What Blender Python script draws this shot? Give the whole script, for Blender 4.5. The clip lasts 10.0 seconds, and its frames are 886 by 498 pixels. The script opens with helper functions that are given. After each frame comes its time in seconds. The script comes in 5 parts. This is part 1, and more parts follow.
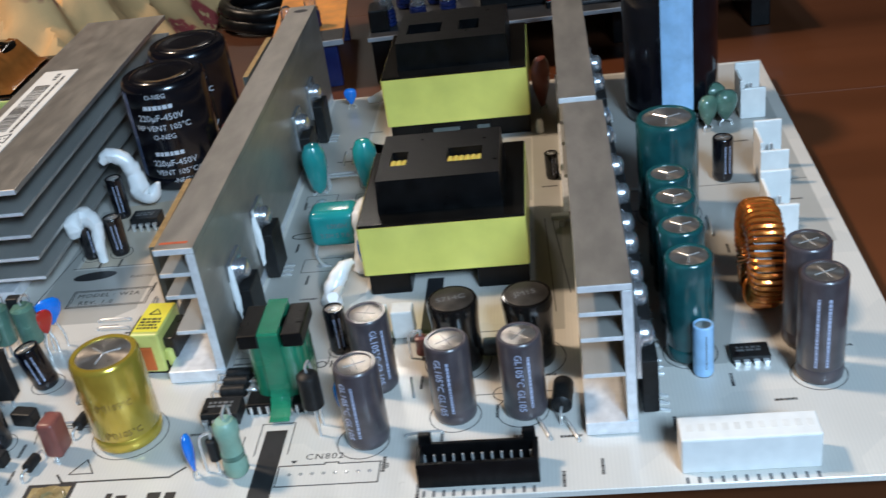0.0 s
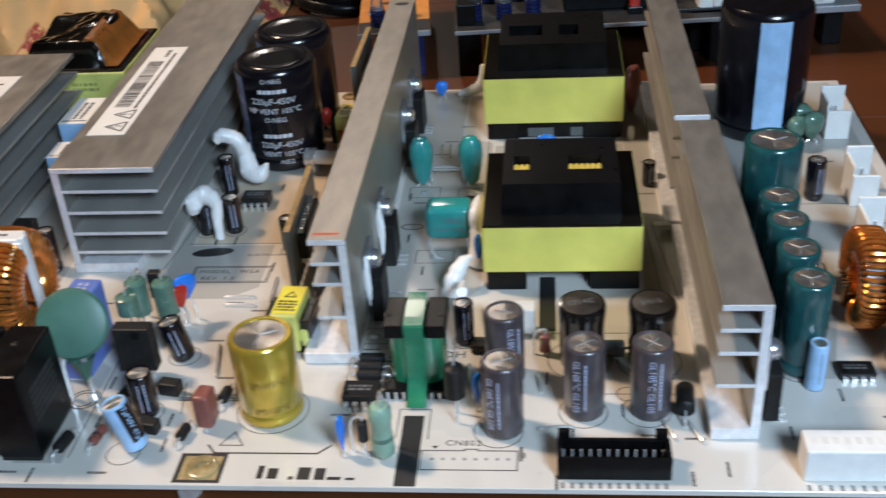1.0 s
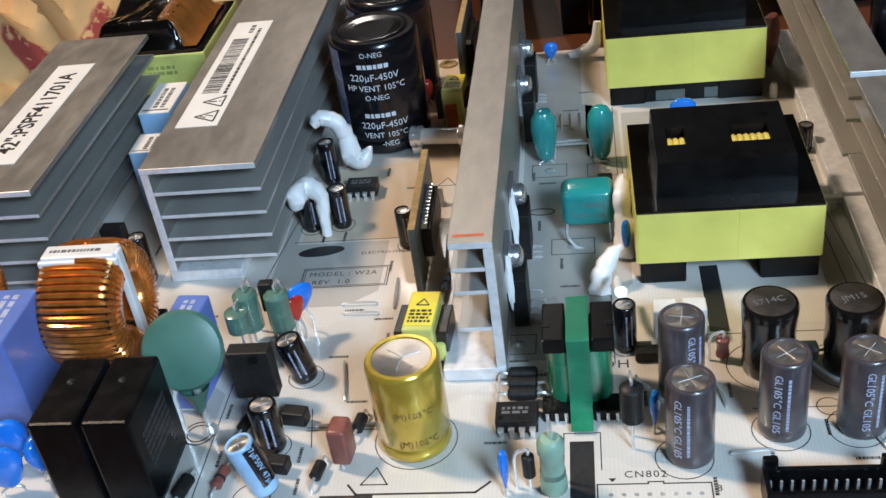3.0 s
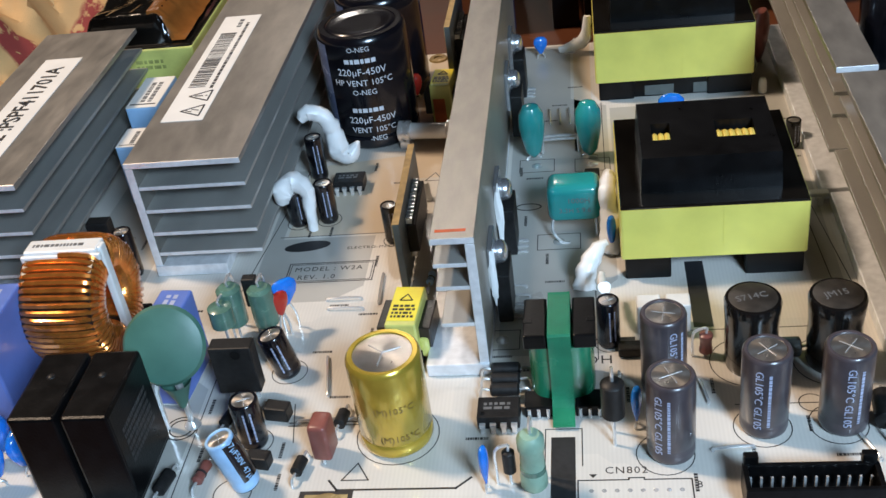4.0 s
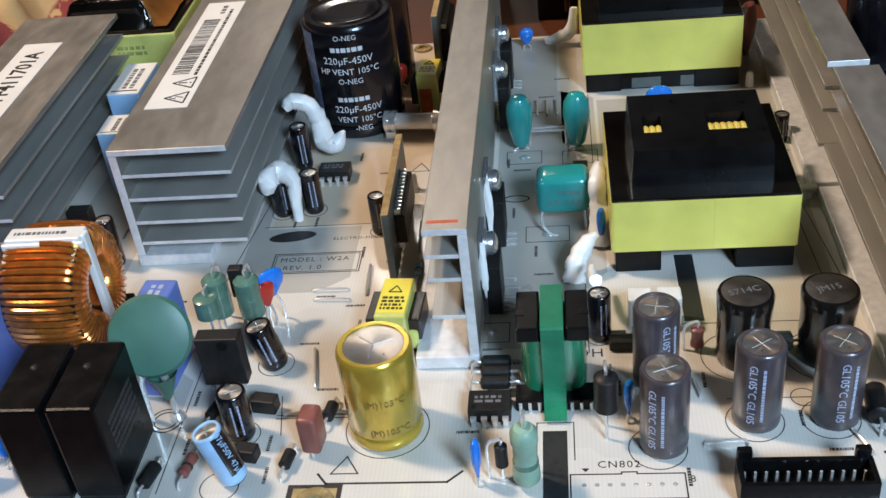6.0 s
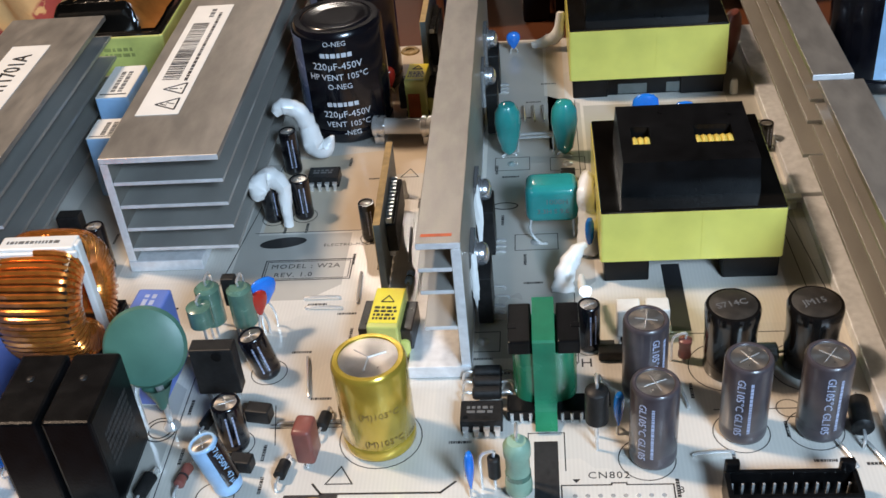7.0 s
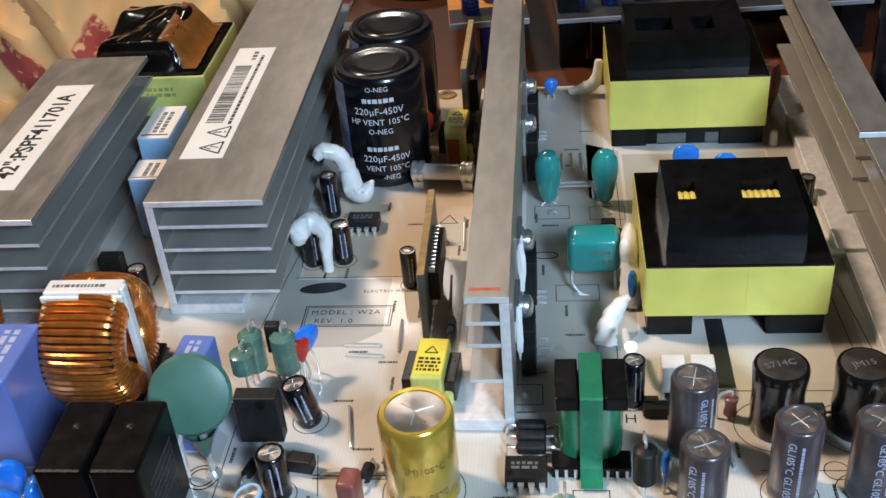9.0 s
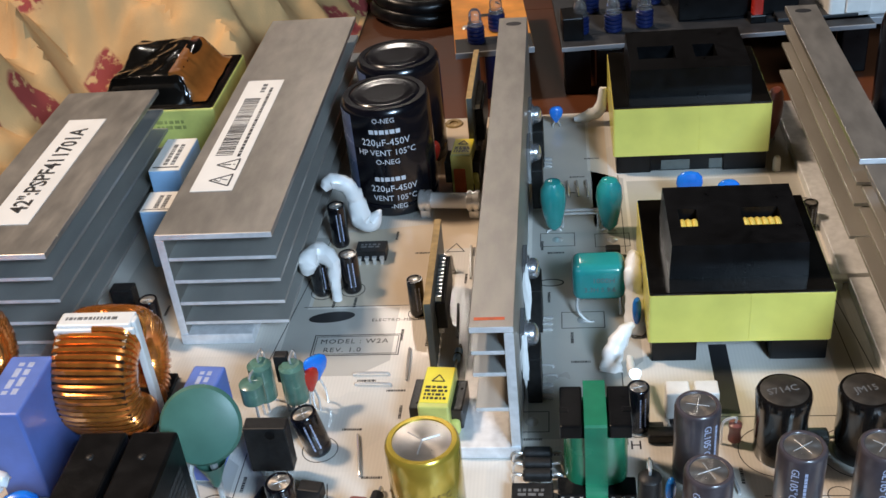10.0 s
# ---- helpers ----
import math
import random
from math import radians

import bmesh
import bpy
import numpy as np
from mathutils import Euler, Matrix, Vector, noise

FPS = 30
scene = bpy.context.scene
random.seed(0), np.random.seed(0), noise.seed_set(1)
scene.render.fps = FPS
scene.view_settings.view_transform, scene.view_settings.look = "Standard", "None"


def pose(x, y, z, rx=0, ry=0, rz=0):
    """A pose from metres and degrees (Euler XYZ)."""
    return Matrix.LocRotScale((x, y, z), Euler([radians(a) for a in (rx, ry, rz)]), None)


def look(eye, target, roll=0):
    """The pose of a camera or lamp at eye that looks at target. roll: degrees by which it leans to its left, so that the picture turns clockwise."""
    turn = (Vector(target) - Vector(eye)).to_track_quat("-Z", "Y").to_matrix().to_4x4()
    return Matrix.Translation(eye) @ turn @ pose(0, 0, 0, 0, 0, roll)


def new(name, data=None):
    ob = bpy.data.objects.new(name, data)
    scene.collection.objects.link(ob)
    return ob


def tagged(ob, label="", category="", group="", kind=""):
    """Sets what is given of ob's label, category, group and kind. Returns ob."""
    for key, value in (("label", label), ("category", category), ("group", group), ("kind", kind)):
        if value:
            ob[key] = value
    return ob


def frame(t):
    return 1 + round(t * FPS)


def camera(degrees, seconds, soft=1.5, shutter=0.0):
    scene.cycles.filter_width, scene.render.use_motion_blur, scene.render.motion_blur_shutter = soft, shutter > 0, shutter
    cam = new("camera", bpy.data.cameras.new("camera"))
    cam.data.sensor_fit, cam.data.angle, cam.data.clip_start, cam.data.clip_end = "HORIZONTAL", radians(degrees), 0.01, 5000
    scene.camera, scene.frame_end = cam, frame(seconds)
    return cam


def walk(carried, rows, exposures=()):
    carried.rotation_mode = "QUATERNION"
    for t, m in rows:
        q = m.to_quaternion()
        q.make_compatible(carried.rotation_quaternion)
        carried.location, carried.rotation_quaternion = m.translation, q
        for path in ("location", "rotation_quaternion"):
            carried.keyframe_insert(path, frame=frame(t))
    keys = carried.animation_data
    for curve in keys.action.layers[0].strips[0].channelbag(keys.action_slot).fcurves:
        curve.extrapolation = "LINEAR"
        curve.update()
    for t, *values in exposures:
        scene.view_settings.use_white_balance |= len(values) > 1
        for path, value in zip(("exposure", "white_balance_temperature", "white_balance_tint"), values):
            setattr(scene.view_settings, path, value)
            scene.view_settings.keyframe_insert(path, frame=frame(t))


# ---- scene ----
MM = 0.001
# The camera: all places below are in millimetres on the circuit board, and are brought to metres where they are used.
cam = camera(44.0, 10.0, soft=1.5, shutter=0.5)
PATH = [
    (0, (117.19, -177.81, 153.98), (93.85, -6.07, 54.19), -8.35),
    (0.5, (103.03, -180.87, 157.73), (79.23, -9.44, 57.49), -6.83),
    (1, (80.99, -190.46, 173.02), (61.63, -21.42, 67.90), -4.02),
    (1.5, (58.80, -187.50, 173.30), (37.13, -18.85, 68.00), -3.86),
    (2, (50.13, -178.36, 168.72), (25.57, -10.05, 63.51), -5.61),
    (2.5, (50.89, -164.51, 168.80), (22.45, 0.03, 58.72), -8.18),
    (3, (53.94, -155.07, 163.97), (25.61, 8.49, 52.42), -8.48),
    (4.5, (58.19, -153.35, 162.71), (29.70, 9.33, 49.92), -8.40),
    (5, (54.73, -151.07, 161.16), (28.85, 11.77, 47.96), -7.87),
    (5.5, (53.31, -152.42, 160.60), (29.08, 10.67, 47.40), -7.14),
    (7, (49.88, -151.54, 168.89), (30.88, 9.74, 52.15), -5.93),
    (7.5, (44.57, -150.10, 170.81), (28.43, 13.14, 56.38), -4.40),
    (8, (42.97, -148.62, 170.67), (24.90, 15.12, 57.26), -4.46),
    (8.5, (41.40, -148.38, 171.77), (22.02, 15.82, 59.24), -4.65),
    (9, (42.24, -148.87, 173.41), (21.28, 15.36, 61.22), -5.09),
    (9.5, (41.47, -150.87, 175.34), (20.83, 15.20, 65.82), -4.53),
    (10, (44.34, -150.87, 177.08), (21.18, 15.37, 68.33), -6.03),
]
EXPOSURES = [(0, -0.04, 6600, 11), (0.5, 0.2, 6900, 14), (1, -0.02, 7100, 16), (1.5, 0.05, 7000, 15), (2, 0.12, 6900, 14), (3, 0.11, 6800, 13), (5.5, 0.08, 6800, 13), (7, 0.09, 7000, 15), (7.5, 0.09, 7050, 16), (10, 0.08, 6850, 14)]
walk(cam, [(t, look(Vector(eye) * MM, Vector(target) * MM, roll)) for t, eye, target, roll in PATH], EXPOSURES)

# ---- light ----
world = bpy.data.worlds.new("world")
scene.world = world
world.use_nodes = True
world.node_tree.nodes["Background"].inputs[0].default_value = (0.9, 0.8, 0.7, 1)
world.node_tree.nodes["Background"].inputs[1].default_value = 0.004


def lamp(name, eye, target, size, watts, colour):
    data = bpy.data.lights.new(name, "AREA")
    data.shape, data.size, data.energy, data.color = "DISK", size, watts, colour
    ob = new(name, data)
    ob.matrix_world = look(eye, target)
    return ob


lamp("room_lamp", (-0.95, 0.35, 1.55), (0, 0.08, 0), 0.22, 29, (1.0, 0.80, 0.61))
# Unseen lamp added for the cool light on the front; its kind is unknown.
lamp("cool_front_lamp", (0.30, -0.44, 0.40), (0.10, 0.02, 0), 0.18, 6.2, (0.48, 0.73, 1.0))
lamp("far_lamp", (-0.22, 1.42, 0.98), (0.03, 0.05, 0), 0.16, 1.6, (1.0, 0.95, 0.88))
scene.view_settings.exposure = 0.0


# ---- materials ----
def mat(name, colour, rough=0.5, metal=0.0, var=0.12, scale=400, bump=0.05, bscale=1500, coat=0.0, second=None, spec=0.5, trans=0.0, stretch=(1, 1, 1)):
    """Principled paint with two scales of mottling and a fine relief. scale: cells a metre."""
    m = bpy.data.materials.new(name)
    m.use_nodes = True
    nt = m.node_tree
    b = nt.nodes["Principled BSDF"]
    b.inputs["Roughness"].default_value, b.inputs["Metallic"].default_value = rough, metal
    b.inputs["Coat Weight"].default_value, b.inputs["Coat Roughness"].default_value = coat, 0.06
    b.inputs["Specular IOR Level"].default_value = spec
    b.inputs["Transmission Weight"].default_value = trans
    co = nt.nodes.new("ShaderNodeTexCoord")
    mp = nt.nodes.new("ShaderNodeMapping")
    mp.inputs["Scale"].default_value = stretch
    nt.links.new(co.outputs["Object"], mp.inputs["Vector"])
    noises = []
    for s, d in ((scale * 0.12, 3), (scale, 6)):
        n = nt.nodes.new("ShaderNodeTexNoise")
        n.inputs["Scale"].default_value, n.inputs["Detail"].default_value = s, d
        nt.links.new(mp.outputs[0], n.inputs["Vector"])
        noises.append(n)
    add = nt.nodes.new("ShaderNodeMath")
    add.operation = "ADD"
    nt.links.new(noises[0].outputs["Fac"], add.inputs[0])
    nt.links.new(noises[1].outputs["Fac"], add.inputs[1])
    ramp = nt.nodes.new("ShaderNodeMapRange")
    ramp.inputs["From Min"].default_value, ramp.inputs["From Max"].default_value = 0.7, 1.3
    nt.links.new(add.outputs[0], ramp.inputs["Value"])
    mix = nt.nodes.new("ShaderNodeMix")
    mix.data_type = "RGBA"
    c2 = second or tuple(c * (1 - 2 * var) for c in colour)
    c1 = colour if second else tuple(min(1, c * (1 + var)) for c in colour)
    mix.inputs[6].default_value, mix.inputs[7].default_value = (*c2, 1), (*c1, 1)
    nt.links.new(ramp.outputs[0], mix.inputs[0])
    nt.links.new(mix.outputs[2], b.inputs["Base Color"])
    rr = nt.nodes.new("ShaderNodeMapRange")
    rr.inputs["To Min"].default_value, rr.inputs["To Max"].default_value = max(0.02, rough * 0.75), min(1, rough * 1.3)
    nt.links.new(noises[1].outputs["Fac"], rr.inputs["Value"])
    nt.links.new(rr.outputs[0], b.inputs["Roughness"])
    if bump:
        nb = nt.nodes.new("ShaderNodeTexNoise")
        nb.inputs["Scale"].default_value, nb.inputs["Detail"].default_value = bscale, 4
        nt.links.new(mp.outputs[0], nb.inputs["Vector"])
        bp = nt.nodes.new("ShaderNodeBump")
        bp.inputs["Strength"].default_value, bp.inputs["Distance"].default_value = bump, 0.0004
        nt.links.new(nb.outputs["Fac"], bp.inputs["Height"])
        nt.links.new(bp.outputs[0], b.inputs["Normal"])
    return m


ALU = mat("brushed_aluminium", (0.42, 0.39, 0.35), 0.38, 0.7, 0.12, 300, 0.10, 900, stretch=(1, 0.35, 1))
ALU_DARK = mat("dull_aluminium", (0.40, 0.385, 0.355), 0.38, 0.4, 0.14, 90, 0.1, 500, stretch=(1, 0.3, 1))
# Sawn metal, pale and bluish: the cool gleam is put into this colour.
ALU_CUT_GLEAM = mat("gleaming_sawn_aluminium", (0.80, 0.81, 0.83), 0.42, 0.35, 0.1, 500, 0.15, 2500)
ZINC = mat("zinc_plated_steel", (0.62, 0.63, 0.66), 0.24, 0.85, 0.1, 500, 0.05)
TIN = mat("tinned_wire", (0.82, 0.82, 0.81), 0.24, 0.65, 0.1, 800, 0.05)
COPPER = mat("enamelled_copper", (0.92, 0.27, 0.05), 0.21, 0.72, 0.2, 500, 0.03, coat=0.8)
BLACK = mat("black_plastic", (0.0045, 0.0045, 0.005), 0.3, 0, 0.3, 300, 0.10, 1800, spec=0.2)
GLOSS_BLACK = mat("varnished_black", (0.005, 0.0045, 0.004), 0.16, 0, 0.4, 90, 0.12, 350, coat=0.5)
SLEEVE_BLACK = mat("black_sleeve", (0.005, 0.005, 0.008), 0.2, 0, 0.3, 200, 0.03, 500, coat=0.35)
SLEEVE_BROWN = mat("purple_brown_sleeve", (0.066, 0.054, 0.060), 0.3, 0, 0.2, 250, 0.04, 500, coat=0.3)
SLEEVE_GREEN = mat("dark_green_sleeve", (0.008, 0.075, 0.08), 0.2, 0, 0.2, 250, 0.04, 500, coat=0.4)
SLEEVE_GOLD = mat("gold_sleeve", (0.58, 0.40, 0.055), 0.22, 0.55, 0.12, 200, 0.03, 500, coat=0.4)
STRIPE = mat("slate_blue_stripe", (0.13, 0.16, 0.27), 0.25, 0, 0.1, 300, 0.04, coat=0.3)
SLEEVE_BLUE = mat("pale_blue_sleeve", (0.33, 0.55, 0.80), 0.3, 0, 0.1, 300, 0.04)
RUBBER = mat("black_rubber", (0.02, 0.02, 0.02), 0.7, 0, 0.3, 400)
CHIP = mat("moulded_epoxy", (0.016, 0.0155, 0.0155), 0.42, 0, 0.25, 900, 0.15, 3500, spec=0.25)
INDUCT = mat("shrink_tube", (0.008, 0.007, 0.0065), 0.15, 0, 0.3, 200, 0.12, 450, coat=0.4)
INDUCT_TOP = mat("ferrite_top", (0.04, 0.033, 0.027), 0.38, 0.1, 0.3, 400, 0.12, 900)
FERRITE = mat("ferrite", (0.011, 0.0095, 0.0085), 0.3, 0.0, 0.25, 500, 0.15, 1500)
YELLOW = mat("yellow_tape", (0.74, 0.67, 0.15), 0.33, 0, 0.07, 120, 0.06, 300, coat=0.2)
YELLOW_PALE = mat("pale_yellow_tape", (0.60, 0.60, 0.17), 0.35, 0, 0.12, 150, 0.06, 300, coat=0.2)
LABEL_YELLOW = mat("yellow_label", (0.80, 0.68, 0.06), 0.4, 0, 0.05, 200, 0.03)
WINDING = mat("yellow_wire", (0.72, 0.56, 0.12), 0.35, 0, 0.12, 500, 0.05)
TEAL = mat("teal_epoxy", (0.012, 0.27, 0.26), 0.2, 0, 0.12, 120, 0.04, 250, coat=0.5)
DISC_GREEN = mat("matt_green_epoxy", (0.06, 0.165, 0.125), 0.42, 0, 0.12, 150, 0.06, 600)
TAPE_GREEN = mat("green_tape", (0.011, 0.18, 0.092), 0.25, 0, 0.15, 150, 0.06, 300, coat=0.3)
RES_GREEN = mat("pale_green_paint", (0.25, 0.40, 0.30), 0.4, 0, 0.12, 300, 0.06, 900)
TUBE_GREEN = mat("green_tube", (0.10, 0.20, 0.15), 0.25, 0, 0.2, 300, 0.05, 600, coat=0.3)
BLUE_BOX = mat("blue_box_plastic", (0.12, 0.195, 0.53), 0.38, 0, 0.1, 150, 0.05, 900)
BLUE_PALE = mat("pale_blue_plastic", (0.30, 0.52, 0.78), 0.4, 0, 0.08, 150, 0.05, 900)
BLUE_DIP = mat("blue_epoxy", (0.006, 0.19, 0.72), 0.22, 0, 0.12, 250, 0.05, 700, coat=0.4)
NAVY = mat("navy_plastic", (0.004, 0.013, 0.07), 0.3, 0, 0.15, 250, 0.05, coat=0.3)
RED_DIP = mat("red_epoxy", (0.5, 0.03, 0.02), 0.25, 0, 0.12, 250, 0.05, 700, coat=0.3)
RED_FILM = mat("brown_red_epoxy", (0.24, 0.075, 0.06), 0.35, 0, 0.15, 300, 0.1, 900)
ORANGE = mat("orange_plastic", (0.55, 0.12, 0.03), 0.35, 0, 0.12, 300, 0.05)
GLUE = mat("white_silicone", (0.83, 0.83, 0.82), 0.35, 0, 0.04, 200, 0.12, 350, coat=0.2)
WHITE = mat("white_nylon", (0.78, 0.77, 0.74), 0.4, 0, 0.05, 250, 0.05)
CERAMIC = mat("white_ceramic", (0.72, 0.70, 0.66), 0.45, 0, 0.08, 300, 0.08)
PAPER = mat("white_label_paper", (0.80, 0.78, 0.74), 0.55, 0, 0.04, 150, 0.03)
INK = mat("black_ink", (0.02, 0.02, 0.022), 0.5, 0, 0.2, 900, 0)
INK_WHITE = mat("white_print", (0.62, 0.64, 0.68), 0.5, 0, 0.1, 1200, 0)
INK_BLUE = mat("pale_blue_print", (0.42, 0.46, 0.62), 0.5, 0, 0.1, 1200, 0)
INK_GREY = mat("grey_print", (0.15, 0.15, 0.15), 0.5, 0, 0.2, 1200, 0)
INK_FAINT = mat("faint_grey_print", (0.045, 0.045, 0.045), 0.5, 0, 0.2, 1200, 0)
INK_BROWN = mat("brown_print", (0.16, 0.09, 0.02), 0.5, 0, 0.2, 1200, 0)
INK_GREEN = mat("olive_print", (0.33, 0.34, 0.10), 0.5, 0, 0.2, 600, 0)
INK_RED = mat("red_marker", (0.55, 0.10, 0.03), 0.5, 0, 0.2, 600, 0)
PHENOL = mat("tan_board_edge", (0.42, 0.27, 0.11), 0.6, 0, 0.2, 500, 0.1)
GREY_BOARD = mat("grey_green_board", (0.10, 0.115, 0.11), 0.4, 0, 0.15, 300, 0.06)
AMBER_TAPE = mat("amber_tape", (0.26, 0.09, 0.02), 0.2, 0, 0.15, 200, 0.08, 300, coat=0.5)
AMBER_VARNISH = mat("dried_amber_flux", (0.38, 0.28, 0.13), 0.25, 0, 0.3, 300, 0.2, 400, coat=0.5)
GLASS_TUBE = mat("frosted_glass_tube", (0.80, 0.80, 0.79), 0.12, 0, 0.04, 200, 0.02)
CLEAR_LED = mat("clear_led_plastic", (0.85, 0.88, 0.92), 0.05, 0, 0.03, 200, 0.0, trans=0.95)
ORANGE_BOARD = mat("orange_brown_board", (0.72, 0.28, 0.05), 0.45, 0, 0.2, 120, 0.05)
DARK_BOARD = mat("dark_grey_board", (0.022, 0.023, 0.026), 0.55, 0, 0.25, 120, 0.05)
GREY_PAINT = mat("grey_metal_paint", (0.30, 0.31, 0.33), 0.4, 0.2, 0.1, 60, 0.03)
# Dark colour of the unseen room, set low to hold back fill light.
ROOM_SHELL = mat("dark_room_shell", (0.085, 0.07, 0.055), 0.85, 0, 0.06, 6, 0.1, 60)
FLOORING = mat("brown_carpet", (0.10, 0.065, 0.045), 0.9, 0, 0.2, 20, 0.3, 300)


def board_material():
    """Off-white printed circuit board with faint copper areas and a fine weave."""
    m = mat("white_solder_mask", (0.64, 0.605, 0.55), 0.30, 0, 0.04, 60, 0.04, 900, coat=0.25)
    nt = m.node_tree
    b = nt.nodes["Principled BSDF"]
    src = b.inputs["Base Color"].links[0].from_socket
    co = nt.nodes.new("ShaderNodeTexCoord")
    vor = nt.nodes.new("ShaderNodeTexVoronoi")
    vor.distance, vor.inputs["Scale"].default_value = "CHEBYCHEV", 48
    wave = nt.nodes.new("ShaderNodeTexWave")
    wave.inputs["Scale"].default_value, wave.inputs["Distortion"].default_value = 360, 0.4
    nt.links.new(co.outputs["Object"], vor.inputs["Vector"])
    nt.links.new(co.outputs["Object"], wave.inputs["Vector"])
    step = nt.nodes.new("ShaderNodeMath")
    step.operation = "GREATER_THAN"
    step.inputs[1].default_value = 0.55
    sep = nt.nodes.new("ShaderNodeSeparateColor")
    nt.links.new(vor.outputs["Color"], sep.inputs[0])
    nt.links.new(sep.outputs[0], step.inputs[0])
    dark = nt.nodes.new("ShaderNodeMix")
    dark.data_type = "RGBA"
    dark.inputs[7].default_value = (0.53, 0.515, 0.48, 1)
    half = nt.nodes.new("ShaderNodeMath")
    half.operation = "MULTIPLY"
    half.inputs[1].default_value = 0.45
    nt.links.new(step.outputs[0], half.inputs[0])
    nt.links.new(half.outputs[0], dark.inputs[0])
    nt.links.new(src, dark.inputs[6])
    weave = nt.nodes.new("ShaderNodeMix")
    weave.data_type, weave.blend_type = "RGBA", "MULTIPLY"
    weave.inputs[7].default_value = (0.90, 0.90, 0.90, 1)
    wm = nt.nodes.new("ShaderNodeMath")
    wm.operation = "MULTIPLY"
    wm.inputs[1].default_value = 0.5
    nt.links.new(wave.outputs["Fac"], wm.inputs[0])
    nt.links.new(wm.outputs[0], weave.inputs[0])
    nt.links.new(dark.outputs[2], weave.inputs[6])
    nt.links.new(weave.outputs[2], b.inputs["Base Color"])
    return m


BOARD = board_material()


def wood_material():
    m = mat("varnished_wood", (0.12, 0.034, 0.010), 0.45, 0, 0.3, 22, 0.05, 200, coat=0.06, second=(0.035, 0.011, 0.004), stretch=(0.12, 1, 1))
    return m


WOOD = wood_material()
# Greyer and creamier versions of the board colour.
GREY_MASK = mat("grey_solder_mask", (0.42, 0.405, 0.37), 0.30, 0, 0.06, 60, 0.04, 900, coat=0.25)
CREAM = mat("cream_solder_mask", (0.62, 0.52, 0.40), 0.32, 0, 0.06, 60, 0.04, 900, coat=0.25)


def turned_metal():
    """Can tops turned on a lathe: the shine lies across the turning marks."""
    m = mat("turned_can_top", (0.52, 0.49, 0.46), 0.30, 0.9, 0.08, 600, 0.04)
    nt = m.node_tree
    tg = nt.nodes.new("ShaderNodeTangent")
    tg.direction_type, tg.axis = "RADIAL", "Z"
    b = nt.nodes["Principled BSDF"]
    b.inputs["Anisotropic"].default_value = 0.75
    nt.links.new(tg.outputs[0], b.inputs["Tangent"])
    return m


TURNED = turned_metal()


def cloth_material():
    """Cream cotton with scattered dark red roses."""
    m = mat("printed_cotton", (0.62, 0.37, 0.16), 0.85, 0, 0.12, 40, 0.3, 1600)
    nt = m.node_tree
    b = nt.nodes["Principled BSDF"]
    src = b.inputs["Base Color"].links[0].from_socket
    co = nt.nodes.new("ShaderNodeTexCoord")
    warp = nt.nodes.new("ShaderNodeTexNoise")
    warp.inputs["Scale"].default_value = 60
    mixv = nt.nodes.new("ShaderNodeMix")
    mixv.data_type = "VECTOR"
    mixv.inputs[0].default_value = 0.012
    nt.links.new(co.outputs["Object"], warp.inputs["Vector"])
    nt.links.new(co.outputs["Object"], mixv.inputs[4])
    nt.links.new(warp.outputs["Color"], mixv.inputs[5])
    vor = nt.nodes.new("ShaderNodeTexVoronoi")
    vor.voronoi_dimensions = "2D"
    vor.inputs["Scale"].default_value = 30
    nt.links.new(mixv.outputs[1], vor.inputs["Vector"])
    rose = nt.nodes.new("ShaderNodeMapRange")
    rose.inputs["From Min"].default_value, rose.inputs["From Max"].default_value = 0.25, 0.21
    nt.links.new(vor.outputs["Distance"], rose.inputs["Value"])
    petal = nt.nodes.new("ShaderNodeTexNoise")
    petal.inputs["Scale"].default_value, petal.inputs["Detail"].default_value = 260, 3
    nt.links.new(co.outputs["Object"], petal.inputs["Vector"])
    pr = nt.nodes.new("ShaderNodeMapRange")
    pr.inputs["From Min"].default_value, pr.inputs["From Max"].default_value = 0.36, 0.46
    nt.links.new(petal.outputs["Fac"], pr.inputs["Value"])
    mul = nt.nodes.new("ShaderNodeMath")
    mul.operation = "MULTIPLY"
    nt.links.new(rose.outputs[0], mul.inputs[0])
    nt.links.new(pr.outputs[0], mul.inputs[1])
    mix = nt.nodes.new("ShaderNodeMix")
    mix.data_type = "RGBA"
    mix.inputs[7].default_value = (0.30, 0.045, 0.04, 1)
    nt.links.new(mul.outputs[0], mix.inputs[0])
    nt.links.new(src, mix.inputs[6])
    nt.links.new(mix.outputs[2], b.inputs["Base Color"])
    return m


CLOTH = cloth_material()


# ---- mesh helpers, in millimetres ----
def thing(name, x, y, z=0, turn=0, label="", category="", group="", kind=""):
    ob = new(name)
    ob.empty_display_size = 0.002
    ob.matrix_world = pose(x * MM, y * MM, z * MM, 0, 0, turn)
    return tagged(ob, label, category, group, kind)


def part(name, bm, material, parent=None, label="", smooth=False):
    bmesh.ops.recalc_face_normals(bm, faces=bm.faces)
    bmesh.ops.scale(bm, vec=(MM, MM, MM), verts=bm.verts)
    me = bpy.data.meshes.new(name)
    if smooth:
        for f in bm.faces:
            f.smooth = True
        for e in bm.edges:
            if len(e.link_faces) == 2 and e.calc_face_angle(0) > 0.7:
                e.smooth = False
    bm.to_mesh(me)
    bm.free()
    me.materials.append(material)
    ob = new(name, me)
    ob.parent = parent
    return tagged(ob, label)


